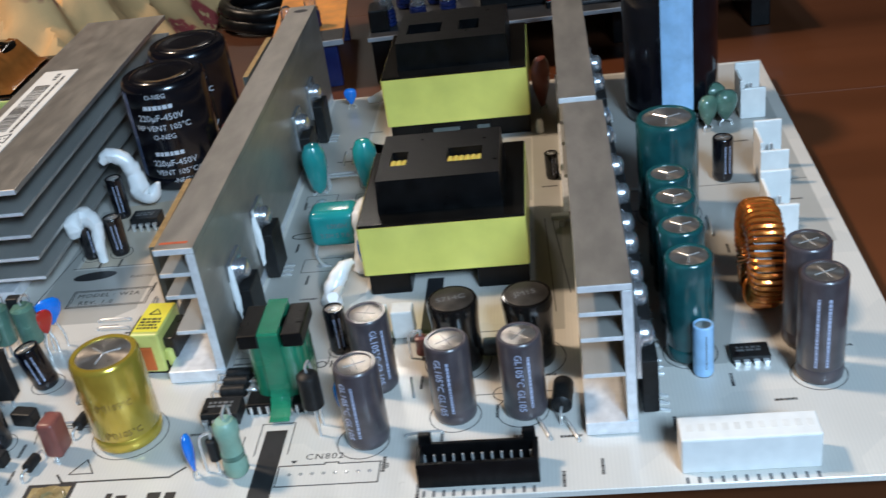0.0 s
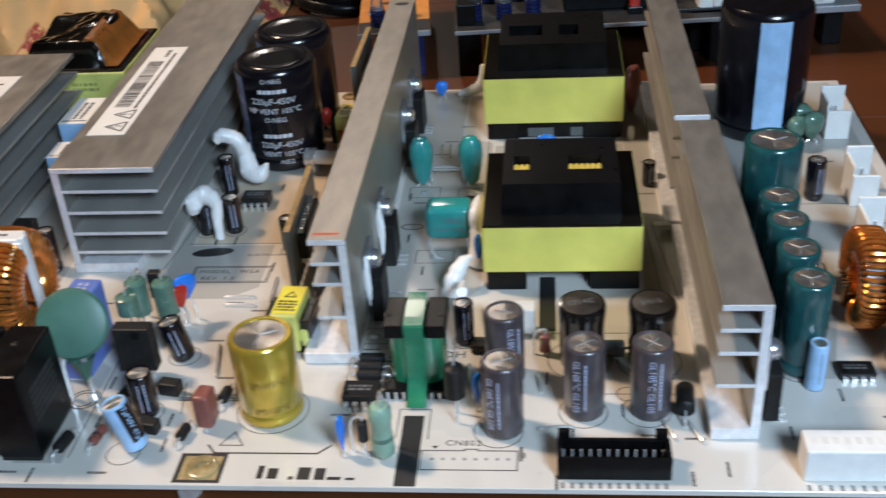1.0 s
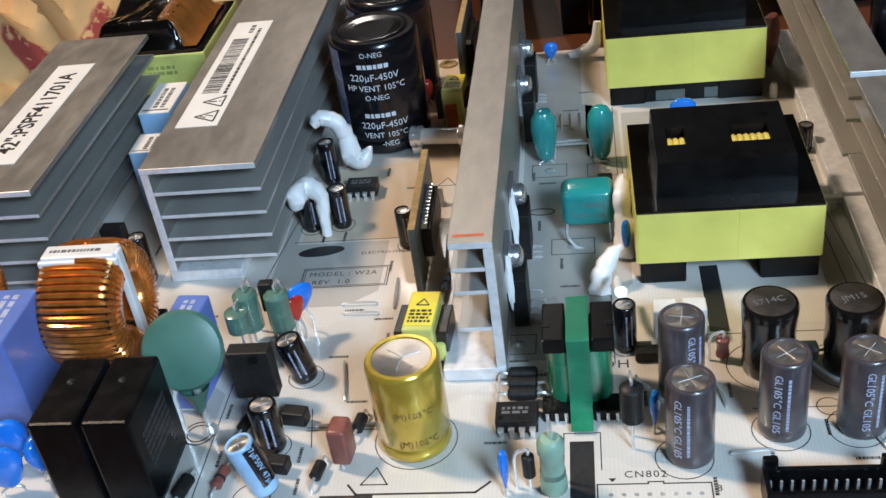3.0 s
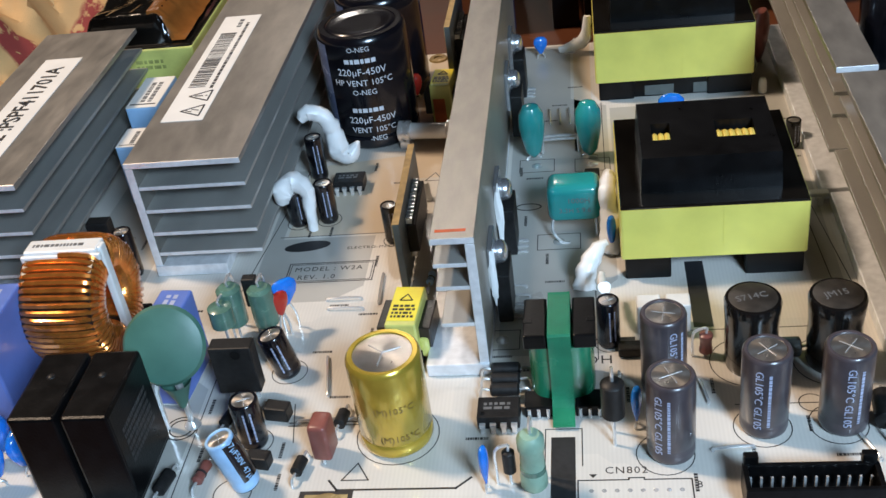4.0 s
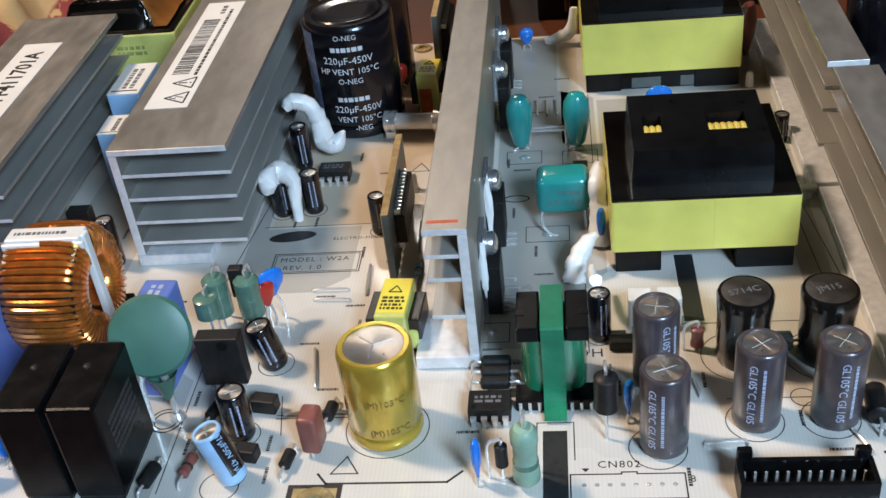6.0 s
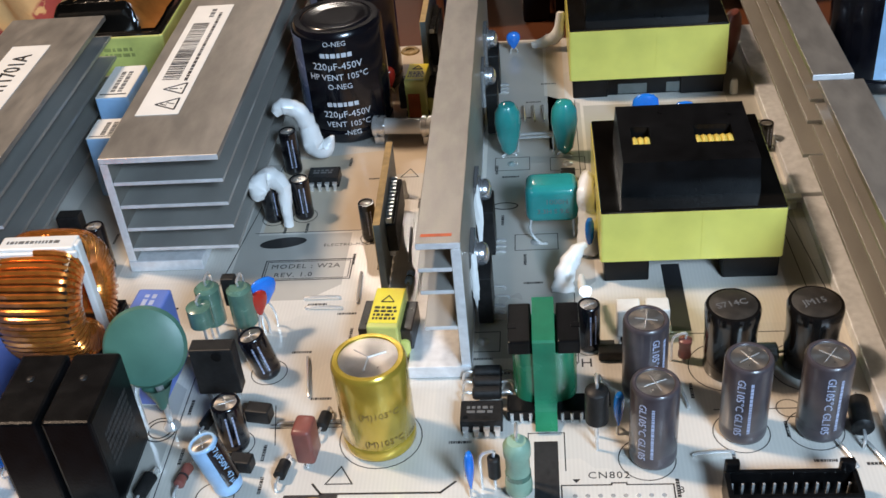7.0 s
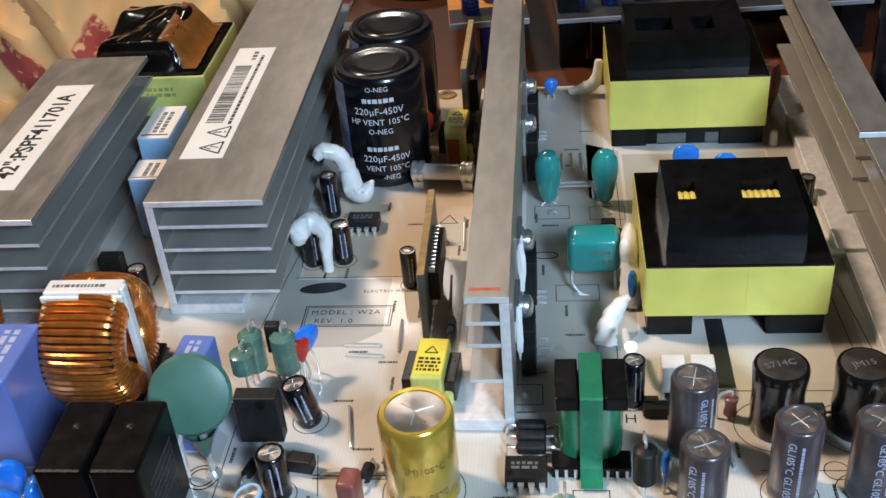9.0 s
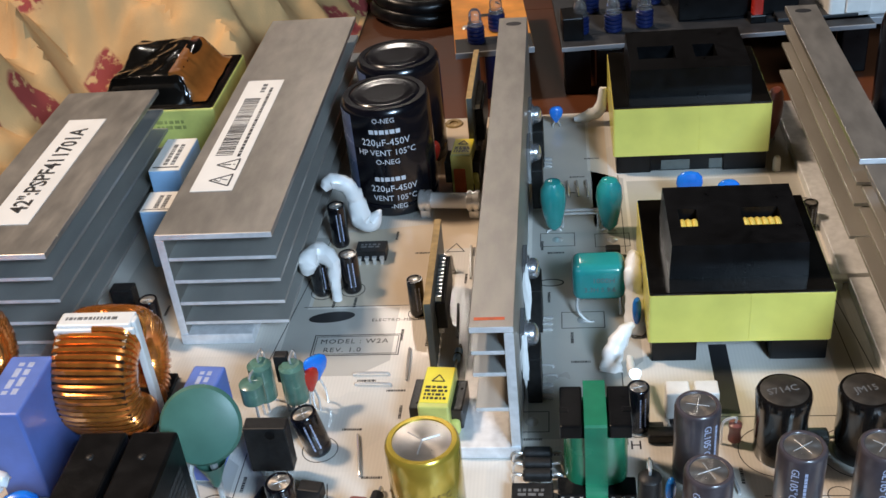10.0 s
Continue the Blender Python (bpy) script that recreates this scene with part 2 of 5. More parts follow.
def box(x0, x1, y0, y1, z0, z1, bev=0.0, bm=None, seg=2):
    """A block with rounded edges, added to bm."""
    tmp = bmesh.new()
    bmesh.ops.create_cube(tmp, size=1)
    for v in tmp.verts:
        v.co = Vector(((x0 + x1) / 2 + v.co.x * (x1 - x0), (y0 + y1) / 2 + v.co.y * (y1 - y0), (z0 + z1) / 2 + v.co.z * (z1 - z0)))
    if bev:
        bmesh.ops.bevel(tmp, geom=tmp.edges[:], offset=bev, segments=seg, profile=0.5, affect="EDGES")
    return join(bm, tmp)


def join(bm, tmp):
    if bm is None:
        return tmp
    me = bpy.data.meshes.new("t")
    tmp.to_mesh(me)
    tmp.free()
    bm.from_mesh(me)
    bpy.data.meshes.remove(me)
    return bm


def lathe(profile, seg=40, bm=None):
    """Turns (radius, z) pairs round the z axis; ends on the axis are closed."""
    tmp = bmesh.new()
    rings = []
    for r, z in profile:
        if r < 1e-6:
            rings.append([tmp.verts.new((0, 0, z))])
        else:
            rings.append([tmp.verts.new((r * math.cos(2 * math.pi * k / seg), r * math.sin(2 * math.pi * k / seg), z)) for k in range(seg)])
    for a, b in zip(rings, rings[1:]):
        for k in range(seg):
            j = (k + 1) % seg
            if len(a) == 1 and len(b) > 1:
                tmp.faces.new((a[0], b[k], b[j]))
            elif len(b) == 1 and len(a) > 1:
                tmp.faces.new((a[k], a[j], b[0]))
            elif len(a) > 1:
                tmp.faces.new((a[k], a[j], b[j], b[k]))
    return join(bm, tmp)


def moved(bm, m):
    bmesh.ops.transform(bm, matrix=m, verts=bm.verts)
    return bm


def mm_pose(x=0, y=0, z=0, rx=0, ry=0, rz=0):
    return pose(x, y, z, rx, ry, rz)


def tube(points, r, seg=8, bm=None, ends=True):
    """A round wire along points; r may be a list with a radius a point."""
    tmp = bmesh.new()
    pts = [Vector(p) for p in points]
    rad = r if isinstance(r, (list, tuple)) else [r] * len(pts)
    rings, side = [], None
    for k, p in enumerate(pts):
        d = (pts[min(k + 1, len(pts) - 1)] - pts[max(k - 1, 0)]).normalized()
        if side is None:
            side = d.orthogonal().normalized()
        side = (side - d * side.dot(d)).normalized()
        up = d.cross(side)
        rings.append([tmp.verts.new(p + rad[k] * (math.cos(2 * math.pi * j / seg) * side + math.sin(2 * math.pi * j / seg) * up)) for j in range(seg)])
    for a, b in zip(rings, rings[1:]):
        for j in range(seg):
            i = (j + 1) % seg
            tmp.faces.new((a[j], a[i], b[i], b[j]))
    if ends:
        tmp.faces.new(rings[0][::-1])
        tmp.faces.new(rings[-1])
    return join(bm, tmp)


def curve_points(points, steps=8):
    """A smooth line through points."""
    p = [Vector(q) for q in points]
    out = []
    for k in range(len(p) - 1):
        a, b, c, d = p[max(k - 1, 0)], p[k], p[k + 1], p[min(k + 2, len(p) - 1)]
        for s in range(steps):
            u = s / steps
            out.append(0.5 * (2 * b + (c - a) * u + (2 * a - 5 * b + 4 * c - d) * u * u + (3 * b - a - 3 * c + d) * u**3))
    out.append(p[-1])
    return out


def letters(text, size, deep=0.06, spacing=1.0, bold=0.0):
    """Words in the built-in font as a bmesh, centred, lying in the xy plane."""
    cu = bpy.data.curves.new("words", "FONT")
    cu.body, cu.size, cu.extrude, cu.align_x, cu.align_y, cu.space_character = text, size, deep / 2, "CENTER", "CENTER", spacing
    cu.resolution_u = 2
    cu.offset = bold
    ob = bpy.data.objects.new("words", cu)
    scene.collection.objects.link(ob)
    me = bpy.data.meshes.new_from_object(ob.evaluated_get(bpy.context.evaluated_depsgraph_get()))
    bpy.data.objects.remove(ob)
    bpy.data.curves.remove(cu)
    bm = bmesh.new()
    bm.from_mesh(me)
    bpy.data.meshes.remove(me)
    return bm


def bars(rows, cols, w, h, seed=1, deep=0.06, bm=None):
    """Plain bars that stand for writing too small to read."""
    rnd = random.Random(seed)
    for j in range(rows):
        x = -w / 2
        pitch = w / cols
        while x < w / 2 - pitch * 0.4:
            n = rnd.choice((0.55, 0.9, 1.4)) * pitch
            y = h / 2 - (j + 0.5) * h / rows
            bm = box(x, min(x + n, w / 2), y - 0.3 * h / rows, y + 0.3 * h / rows, -deep / 2, deep / 2, bm=bm)
            x += n + pitch * 0.35
    return bm if bm is not None else bmesh.new()


def wrap(bm, r, angle, z):
    """Bends flat writing round an upright cylinder, its middle at an angle (degrees, -90 faces the front)."""
    for v in bm.verts:
        a = radians(angle) + v.co.x / r
        q = r + 0.02 + v.co.z
        v.co = Vector((q * math.cos(a), q * math.sin(a), z + v.co.y))
    return bm


def patch(r, a0, a1, z0, z1, thick=0.06, n=14):
    """A curved strip on a cylinder, between two angles in degrees."""
    bm = bmesh.new()
    cols = []
    for k in range(n + 1):
        a = radians(a0 + (a1 - a0) * k / n)
        c, s = math.cos(a), math.sin(a)
        cols.append([bm.verts.new(((r + d) * c, (r + d) * s, z)) for d, z in ((0, z0), (thick, z0), (thick, z1), (0, z1))])
    for a, b in zip(cols, cols[1:]):
        for j in range(4):
            i = (j + 1) % 4
            bm.faces.new((a[j], a[i], b[i], b[j]))
    return bm


def plate(points, z0, z1, bm=None):
    """An outline in the xy plane, extruded."""
    tmp = bmesh.new()
    lo = [tmp.verts.new((x, y, z0)) for x, y in points]
    hi = [tmp.verts.new((x, y, z1)) for x, y in points]
    tmp.faces.new(lo[::-1])
    tmp.faces.new(hi)
    for k in range(len(points)):
        j = (k + 1) % len(points)
        tmp.faces.new((lo[k], lo[j], hi[j], hi[k]))
    return join(bm, tmp)


def blob(rx, ry, rz, rough=0.0, seed=0, sub=3):
    bm = bmesh.new()
    bmesh.ops.create_icosphere(bm, subdivisions=sub, radius=1)
    for v in bm.verts:
        k = 1 + rough * noise.noise(v.co * 1.7 + Vector((seed, seed * 2, 0)))
        v.co = Vector((v.co.x * rx * k, v.co.y * ry * k, v.co.z * rz * k))
    return bm


# ---- structure ----
def structure():
    def slab(name, x0, x1, y0, y1, z0, z1, material, label):
        return tagged(part(name, box(x0, x1, y0, y1, z0, z1), material), label, "", "", "structure")

    tbl = thing("table", 100, 250, -8, 0, "reddish brown varnished wooden table top with plank joints", "table")
    # planks run along x, with a fine joint between them
    for k in range(9):
        y0 = -620 + k * 140
        bm = box(-900, 800, y0 + 0.15, y0 + 139.85, -24, 0, 0.2, seg=1)
        part("plank", bm, WOOD, tbl)
    for sx in (-860, 760):
        for sy in (-580, 600):
            part("leg", box(sx - 30, sx + 30, sy - 30, sy + 30, -742, -24, 3), WOOD, tbl)
    # Unseen room added round the table to close in light and reflections.
    slab("floor", -2200, 2200, -2000, 2600, -790, -774, FLOORING, "unseen brown floor added to close the room")
    slab("ceiling", -2200, 2200, -2000, 2600, 1830, 1850, ROOM_SHELL, "unseen ceiling added to close in the light")
    slab("wall_west", -2300, -2200, -2000, 2600, -774, 1830, ROOM_SHELL, "unseen wall added to close in the light")
    slab("wall_east", 2200, 2300, -2000, 2600, -774, 1830, ROOM_SHELL, "unseen wall added to close in the light")
    slab("wall_north", -2200, 2200, 2600, 2700, -774, 1830, ROOM_SHELL, "unseen wall added to close in the light")
    slab("wall_south", -2200, 2200, -2100, -2000, -774, 1830, ROOM_SHELL, "unseen wall added to close in the light")


structure()


# ---- the circuit board ----
pcb = thing("circuit_board", 0, 0, 0, 0, "large off-white power supply circuit board on standoffs", "circuit board")
part("substrate", box(-124, 190, -12.7, 206, -1.6, 0, 0.15, seg=1), BOARD, pcb)
# Grey areas, partly copper under the mask; the rest only darken the board.
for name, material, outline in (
    ("grey_area", GREY_MASK, [(33, 38), (58, 38), (58, 62), (61.5, 66), (61.5, 158), (50.5, 164), (50.5, 205), (33, 205)]),
    ("cream_area", CREAM, [(51.5, 130), (57, 134), (57, 204.5), (51.5, 204.5)]),
    ("grey_area", GREY_MASK, [(62.5, 112), (106.5, 112), (106.5, 156), (62.5, 156)]),
    ("grey_area", GREY_MASK, [(107, 44), (114, 44), (116, 204), (107, 204)]),
    ("grey_area", GREY_MASK, [(-33, 62), (-11, 62), (-3, 68), (-3, 91), (-29, 91), (-29, 128), (-33, 128)]),
    ("cream_area", CREAM, [(-28, 92), (6, 92), (6, 120), (20, 120), (20, 204), (2, 204), (2, 134), (-28, 130)]),
    ("grey_area", GREY_MASK, [(-88, 60), (-64, 60), (-64, 128), (-86, 128)]),
    ("grey_area", GREY_MASK, [(-34, -6), (-46, -6), (-46, 40), (-34, 30)]),
    ("grey_area", GREY_MASK, [(130, 26), (150, 26), (158, 60), (186, 76), (186, 204), (130, 204)]),
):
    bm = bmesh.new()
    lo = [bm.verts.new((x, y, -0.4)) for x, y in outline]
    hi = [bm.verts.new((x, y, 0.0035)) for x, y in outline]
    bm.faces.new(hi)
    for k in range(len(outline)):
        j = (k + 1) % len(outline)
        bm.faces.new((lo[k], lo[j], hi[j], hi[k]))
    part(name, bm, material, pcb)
for sx, sy in ((-120, -6), (-4, -7), (184, -6), (186, 202), (14, 202), (-120, 202)):
    part("standoff", moved(lathe([(0, -8), (3, -8), (3, -1.6), (0, -1.6)], 6), mm_pose(sx, sy)), TIN, pcb)


# ---- kinds of parts ----
def sawn_ends(ob):
    """Saw cuts with a gleam painted in, on the faces that look along y."""
    ob.data.materials.append(ALU_CUT_GLEAM)
    for p in ob.data.polygons:
        if abs(p.normal.y) > 0.9:
            p.material_index = 1
    return ob


def heatsink(name, x0, x1, y0, y1, top, fins, side, foot, label):
    """An extruded comb: one upright plate and flat fins to the other side. side: which side the plate is on."""
    t = thing(name, (x0 + x1) / 2, (y0 + y1) / 2, 0, 0, label, "heat sink", "aluminium heat sinks")
    w, d = (x1 - x0) / 2, (y1 - y0) / 2
    if side < 0:
        sawn_ends(part("back_plate", box(-w, -w + 2.2, -d, d, 0.3, top - 1.6, 0.2), ALU, t))
    else:
        sawn_ends(part("back_plate", box(w - 2.2, w, -d, d, 0.3, top - 1.6, 0.2), ALU, t))
    for k, z in enumerate(fins):
        a, b = (-w + 2.2, w) if side < 0 else (-w, w - 2.2)
        th = 1.6 if k == 0 else 1.1
        if k == 0:
            a, b = -w, w
        # Lower fins take a slightly darker, less metallic aluminium than the top one.
        sawn_ends(part("fin", box(a, b, -d, d, z - th, z, 0.15), ALU if k == 0 else ALU_DARK, t))
    a, b = (-w - 0.01, -w + foot) if side < 0 else (w - foot, w + 0.01)
    part("foot", box(a, b, -d - 0.4, d, 0.05, 3.4, 0.3), ALU_CUT_GLEAM, t, "sawn foot with the gleam in its colour")
    return t


hsl = heatsink("heat_sink", -60.8, -30.2, 76.5, 221, 35, (35, 28, 21, 14, 7.6), -1, 20, "tall finned aluminium heat sink with barcode sticker")
hsx = heatsink("heat_sink", -117.5, -87.1, 69.4, 166, 35, (35, 28, 21, 14, 7.6), -1, 20, "finned aluminium heat sink with a model sticker")
hsm = heatsink("heat_sink", 22.4, 31.9, 32.2, 205.6, 37.4, (37.4, 31, 25, 15), 1, 14.4, "narrow finned aluminium heat sink with marker line on the end")
hsr = heatsink("heat_sink", 117.4, 128.2, 4, 95.2, 37.4, (37.4, 31.2, 25, 16), 1, 11, "narrow scratched aluminium heat sink beside the capacitors")
hsq = heatsink("heat_sink", 116.6, 126.6, 97.4, 202, 37.8, (37.8, 31.2, 25, 15), 1, 11, "narrow scratched aluminium heat sink behind another one")


def power_transformer(x0, x1, y0, y1, label, windows=(2.9, 7.4, 18.1, 27.3), wound=True, rise=0.0):
    """Flat ferrite transformer: black bobbin through a core bound with yellow tape."""
    t = thing("power_transformer", (x0 + x1) / 2, (y0 + y1) / 2, 0, 0, label, "transformer", "yellow taped transformers")
    w, d = (x1 - x0) / 2, (y1 - y0) / 2
    zt = 20.6 + rise
    part("core", box(-w + 0.5, w - 0.5, -d + 0.5, d - 0.5, 6.4, zt + 0.2, 0.5), FERRITE, t)
    part("top_plate", box(-w + 0.2, w - 0.2, -d + 0.2, d - 0.2, zt - 0.3, zt + 0.7, 0.3), GLOSS_BLACK, t)
    # the tape runs round the core as one closed band
    bm = bmesh.new()
    loops = []
    for i, z in ((0, 6.6), (0, zt), (0.45, zt), (0.45, 6.6)):
        c = 0.8
        ring = []
        for sx, sy, a0 in ((1, 1, 0), (-1, 1, 90), (-1, -1, 180), (1, -1, 270)):
            for k in range(4):
                a = radians(a0 + 30 * k)
                ring.append(bm.verts.new((sx * (w - i - c) + c * math.cos(a), sy * (d - i - c) + c * math.sin(a), z)))
        loops.append(ring)
    for p, q in zip(loops, loops[1:] + loops[:1]):
        for k in range(16):
            bm.faces.new((p[k], p[(k + 1) % 16], q[(k + 1) % 16], q[k]))
    part("tape_band", bm, YELLOW, t, "yellow polyester tape")
    part("tape_end", box(w * 0.1, w * 0.1 + 0.12, -d - 0.08, -d + 0.05, 6.7, zt - 0.1), YELLOW, t)
    # bobbin: one moulded block with two deep windows in its top
    bx0, bx1, by0, by1 = -w + 5.8, w - 6.0, -d + 6.6, d - (10 if wound else 6)
    z0, z1 = zt - 0.1, zt + 10
    xs = (bx0, *(bx0 + q for q in windows), bx1)
    ya, yb = by0 + 8.4, by0 + (16.6 if wound else 18)
    depth = 3.4 if wound else 6.5
    bm = bmesh.new()
    cols, rws = xs, (by0, ya, yb, by1)
    top = [[bm.verts.new((x, y, z1)) for x in cols] for y in rws]
    low = [[bm.verts.new((x + (0.5 if x == bx0 else -0.5 if x == bx1 else 0) * -1, y + (-0.5 if y == by0 else 0.5 if y == by1 else 0), z0)) for x in cols] for y in rws]
    for j in range(3):
        for i in range(5):
            if j == 1 and i in (1, 3):
                pit = [bm.verts.new((x, y, z1 - depth)) for x, y in ((cols[i], ya), (cols[i + 1], ya), (cols[i + 1], yb), (cols[i], yb))]
                rim = [top[1][i], top[1][i + 1], top[2][i + 1], top[2][i]]
                bm.faces.new(pit)
                for k in range(4):
                    bm.faces.new((rim[k], rim[(k + 1) % 4], pit[(k + 1) % 4], pit[k]))
            else:
                bm.faces.new((top[j][i], top[j][i + 1], top[j + 1][i + 1], top[j + 1][i]))
    for i in range(5):
        for j in (0, 3):
            bm.faces.new((low[j][i], low[j][i + 1], top[j][i + 1], top[j][i]))
    for j in range(3):
        for i in (0, 5):
            bm.faces.new((low[j][i], low[j + 1][i], top[j + 1][i], top[j][i]))
    outer = [e for e in bm.edges if len(e.link_faces) == 2 and e.calc_face_angle(0) > 1.0 and min(v.co.z for v in e.verts) > z0 - 1 and max(v.co.z for v in e.verts) > z1 - 0.1 and min(v.co.z for v in e.verts) > z1 - 1]
    bmesh.ops.bevel(bm, geom=outer, offset=0.45, segments=2, profile=0.5, affect="EDGES")
    part("bobbin", bm, BLACK, t)
    for a, b in ((xs[1], xs[2]), (xs[3], xs[4])) if wound else ():
        n = max(3, int((b - a) / 1.5))
        for k in range(n):
            x = a + (k + 0.5) * (b - a) / n
            bm = tube(curve_points([(x, ya + 0.1, z1 - 0.9), (x, ya + 3.6, z1 - 1.0), (x, ya + 6.4, z1 - 2.8)], 3), (b - a) / n * 0.5, 8)
            part("winding_turn", bm, WINDING, t, "yellow insulated wire", True)
    for a, b in ((-w + 1, -w + 12), (w - 14, w - 0.5)):
        part("foot", box(a, b, -d + 0.8, -d + 9, 0, 6.7, 0.4), BLACK, t)
        part("foot", box(a, b, d - 9, d - 0.8, 0, 6.7, 0.4), BLACK, t)
    if not wound:
        part("skirt", box(-w + 1, w - 1, -d + 1.6, -d + 2.6, 0.2, 6.5, 0.2), BLACK, t)
        for px in (-9, 6):
            part("skirt_window", box(px, px + 9, -d + 1.4, -d + 1.7, 0.6, 4.0, 0.1), GREY_BOARD, t)
    part("base", box(-w + 12, w - 14, -d + 8, d - 6, 2.4, 6.6, 0.3), BLACK, t)
    part("skirt", box(-w + 1, w - 1, -d + 9.2, -d + 10.4, 0.4, 6.5, 0.2), BLACK, t)
    return t


power_transformer(62.5, 106.2, 64.8, 109, "flat black transformer bound with yellow tape")
power_transformer(58.6, 107.0, 160.2, 203.5, "flat black transformer bound with yellow tape at the back edge", (3.0, 14.6, 20.6, 27.4), False, 2.6)


def capacitor(x, y, r, h, sleeve, label, turn=0, stripe=None, stripe_at=180, vent=3, print_mat=None, print_at=-90, words=None, plastic_top=False, z=0, lean=(0, 0), group="electrolytic capacitors", rows=2, name="capacitor", column=None):
    """Electrolytic can: sleeve crimped over the rim, bare scored top, stripe and printing."""
    t = thing(name, x, y, z, turn, label, "capacitor", group)
    if lean != (0, 0):
        t.matrix_world = pose(x * MM, y * MM, z * MM, lean[0], lean[1], turn)
    rim = r * 0.80
    prof = [(0, 0.25), (r * 0.9, 0.25), (r * 0.97, 0.6), (r, 1.2), (r, h * 0.06 + 1.6), (r * 0.955, h * 0.06 + 2.2), (r, h * 0.06 + 2.8), (r, h - r * 0.16), (r * 0.975, h - r * 0.06), (r * 0.92, h - 0.01), (rim, h), (rim - 0.12, h - 0.12), (rim - 0.1, h - 0.5)]
    sl = part("sleeve", lathe(prof, 48 if r > 4 else 28), sleeve, t, smooth=True)
    top = SLEEVE_BLACK if plastic_top else TURNED
    ct = part("can_top", lathe([(0, h - 0.22), (rim * 0.6, h - 0.2), (rim - 0.1, h - 0.3), (rim - 0.05, h - 0.6)], 40), top, t, smooth=True)
    part("base_seal", lathe([(0, 0), (r * 0.86, 0), (r * 0.86, 0.5), (0, 0.5)], 24), RUBBER, t)
    if vent:
        bm = None
        for k in range(vent):
            a = 2 * math.pi * k / vent + 0.4
            c, s = math.cos(a), math.sin(a)
            bm = tube([(0, 0, h - 0.20), (rim * 0.62 * c, rim * 0.62 * s, h - 0.19)], max(0.10, r * 0.022), 6, bm)
        part("vent_score", bm, TIN, ct)
    if stripe:
        part("stripe", patch(r, stripe_at - 19, stripe_at + 19, h * 0.06 + 3, h - r * 0.17), stripe, sl)
    if words:
        bm = bmesh.new()
        for text, size, zz, sh in words:
            w = wrap(letters(text, size), r + 0.02, print_at + sh, zz)
            join(bm, w)
        part("printing", bm, print_mat, sl)
    elif print_mat:
        bm = bmesh.new()
        for k in range(rows):
            if column and k == 0:
                w = letters(column, r * 0.46)
            else:
                w = bars(1, max(8, int(h / 0.9)), h * 0.66, r * 0.2, seed=int(x * 7 + y * 3 + k))
            moved(w, mm_pose(0, 0, 0, 0, 0, -90))
            for v in w.verts:
                v.co.x += (k - (rows - 1) / 2) * r * 0.46
            join(bm, wrap(w, r + 0.02, print_at, h * 0.52))
        part("printing", bm, print_mat, sl)
    return t


BIG = [("220\u00b5F-450V", 3.1, 26.5, 0), ("HP VENT 105\u00b0C", 2.7, 23.0, 0), ("O-NEG", 2.4, 19.9, 0), ("O-NEG", 2.2, 33.7, 0), ("220\u00b5F-450V", 3.0, 10.6, 4), ("VENT 105\u00b0C", 2.6, 7.2, 4), ("-NEG", 2.3, 4.2, 8)]


def brand_bars(t, r, angle, zs):
    """Plain shapes in place of the maker's name."""
    bm = bmesh.new()
    for z in zs:
        join(bm, wrap(bars(1, 9, 9.6, 2.3, 5), r + 0.02, angle, z))
    part("maker_mark", bm, INK_WHITE, t)


for bx, by in ((-10.8, 151.8), (-10.2, 180.2)):
    c = capacitor(bx, by, 13.7, 36.9, SLEEVE_BLACK, "large glossy black capacitor with white printing", stripe=STRIPE, stripe_at=208, vent=0, print_mat=INK_WHITE, print_at=-86, words=BIG, plastic_top=True, group="large black capacitors")
    brand_bars(c, 13.7, -86, (30.1, 14.0))
    part("vent_disc", lathe([(0, 36.3), (3, 36.36), (6, 36.62), (8.6, 37.05), (9.6, 37.2), (10.2, 37.1), (10.6, 36.7)], 48), SLEEVE_BLACK, c, "dished glossy black top", True)
c = capacitor(154, 168, 15.2, 46, SLEEVE_BLACK, "tall black capacitor with a pale blue stripe", stripe=SLEEVE_BLUE, stripe_at=-88, vent=0, plastic_top=True, group="large black capacitors")

capacitor(12.9, 13.6, 7.85, 23.2, SLEEVE_GOLD, "gold sleeved capacitor with a bare silver top", vent=3, print_mat=INK_BROWN, print_at=-75, words=[("(M)105\u00b0C", 2.2, 13.5, 0), ("(M)105\u00b0C", 2.2, 5.8, 3)])
for cx, cy, turned in ((69.8, 7.2, 0), (69.8, 26.5, 55), (88.8, 13.8, 10), (104.4, 14.0, 30)):
    capacitor(cx, cy, 4.85, 20.4, SLEEVE_BROWN, "purple brown capacitor with pale lettering", turn=turned, vent=4, print_mat=INK_BLUE, print_at=-112, group="purple brown capacitors", column="GL105\u00b0C GL105")
for cx, cy in ((168.8, 20.3), (168.4, 33.3)):
    capacitor(cx, cy, 5.1, 26.5, SLEEVE_BROWN, "tall purple brown capacitor", vent=4, print_mat=INK_BLUE, print_at=-100, group="purple brown capacitors")
for cy in (30.8, 44.6, 58.6, 71.0):
    capacitor(142.3, cy, 5.4, 26.5, SLEEVE_GREEN, "dark green capacitor in a row", vent=3, group="dark green capacitors")
capacitor(145, 97, 8.3, 30, SLEEVE_GREEN, "wide dark green capacitor", vent=3, group="dark green capacitors")


# ---- small kinds ----
def leads(t, pts, r=0.35):
    for a in pts:
        part("lead", tube(curve_points(a, 4), r, 6), TIN, t, smooth=True)


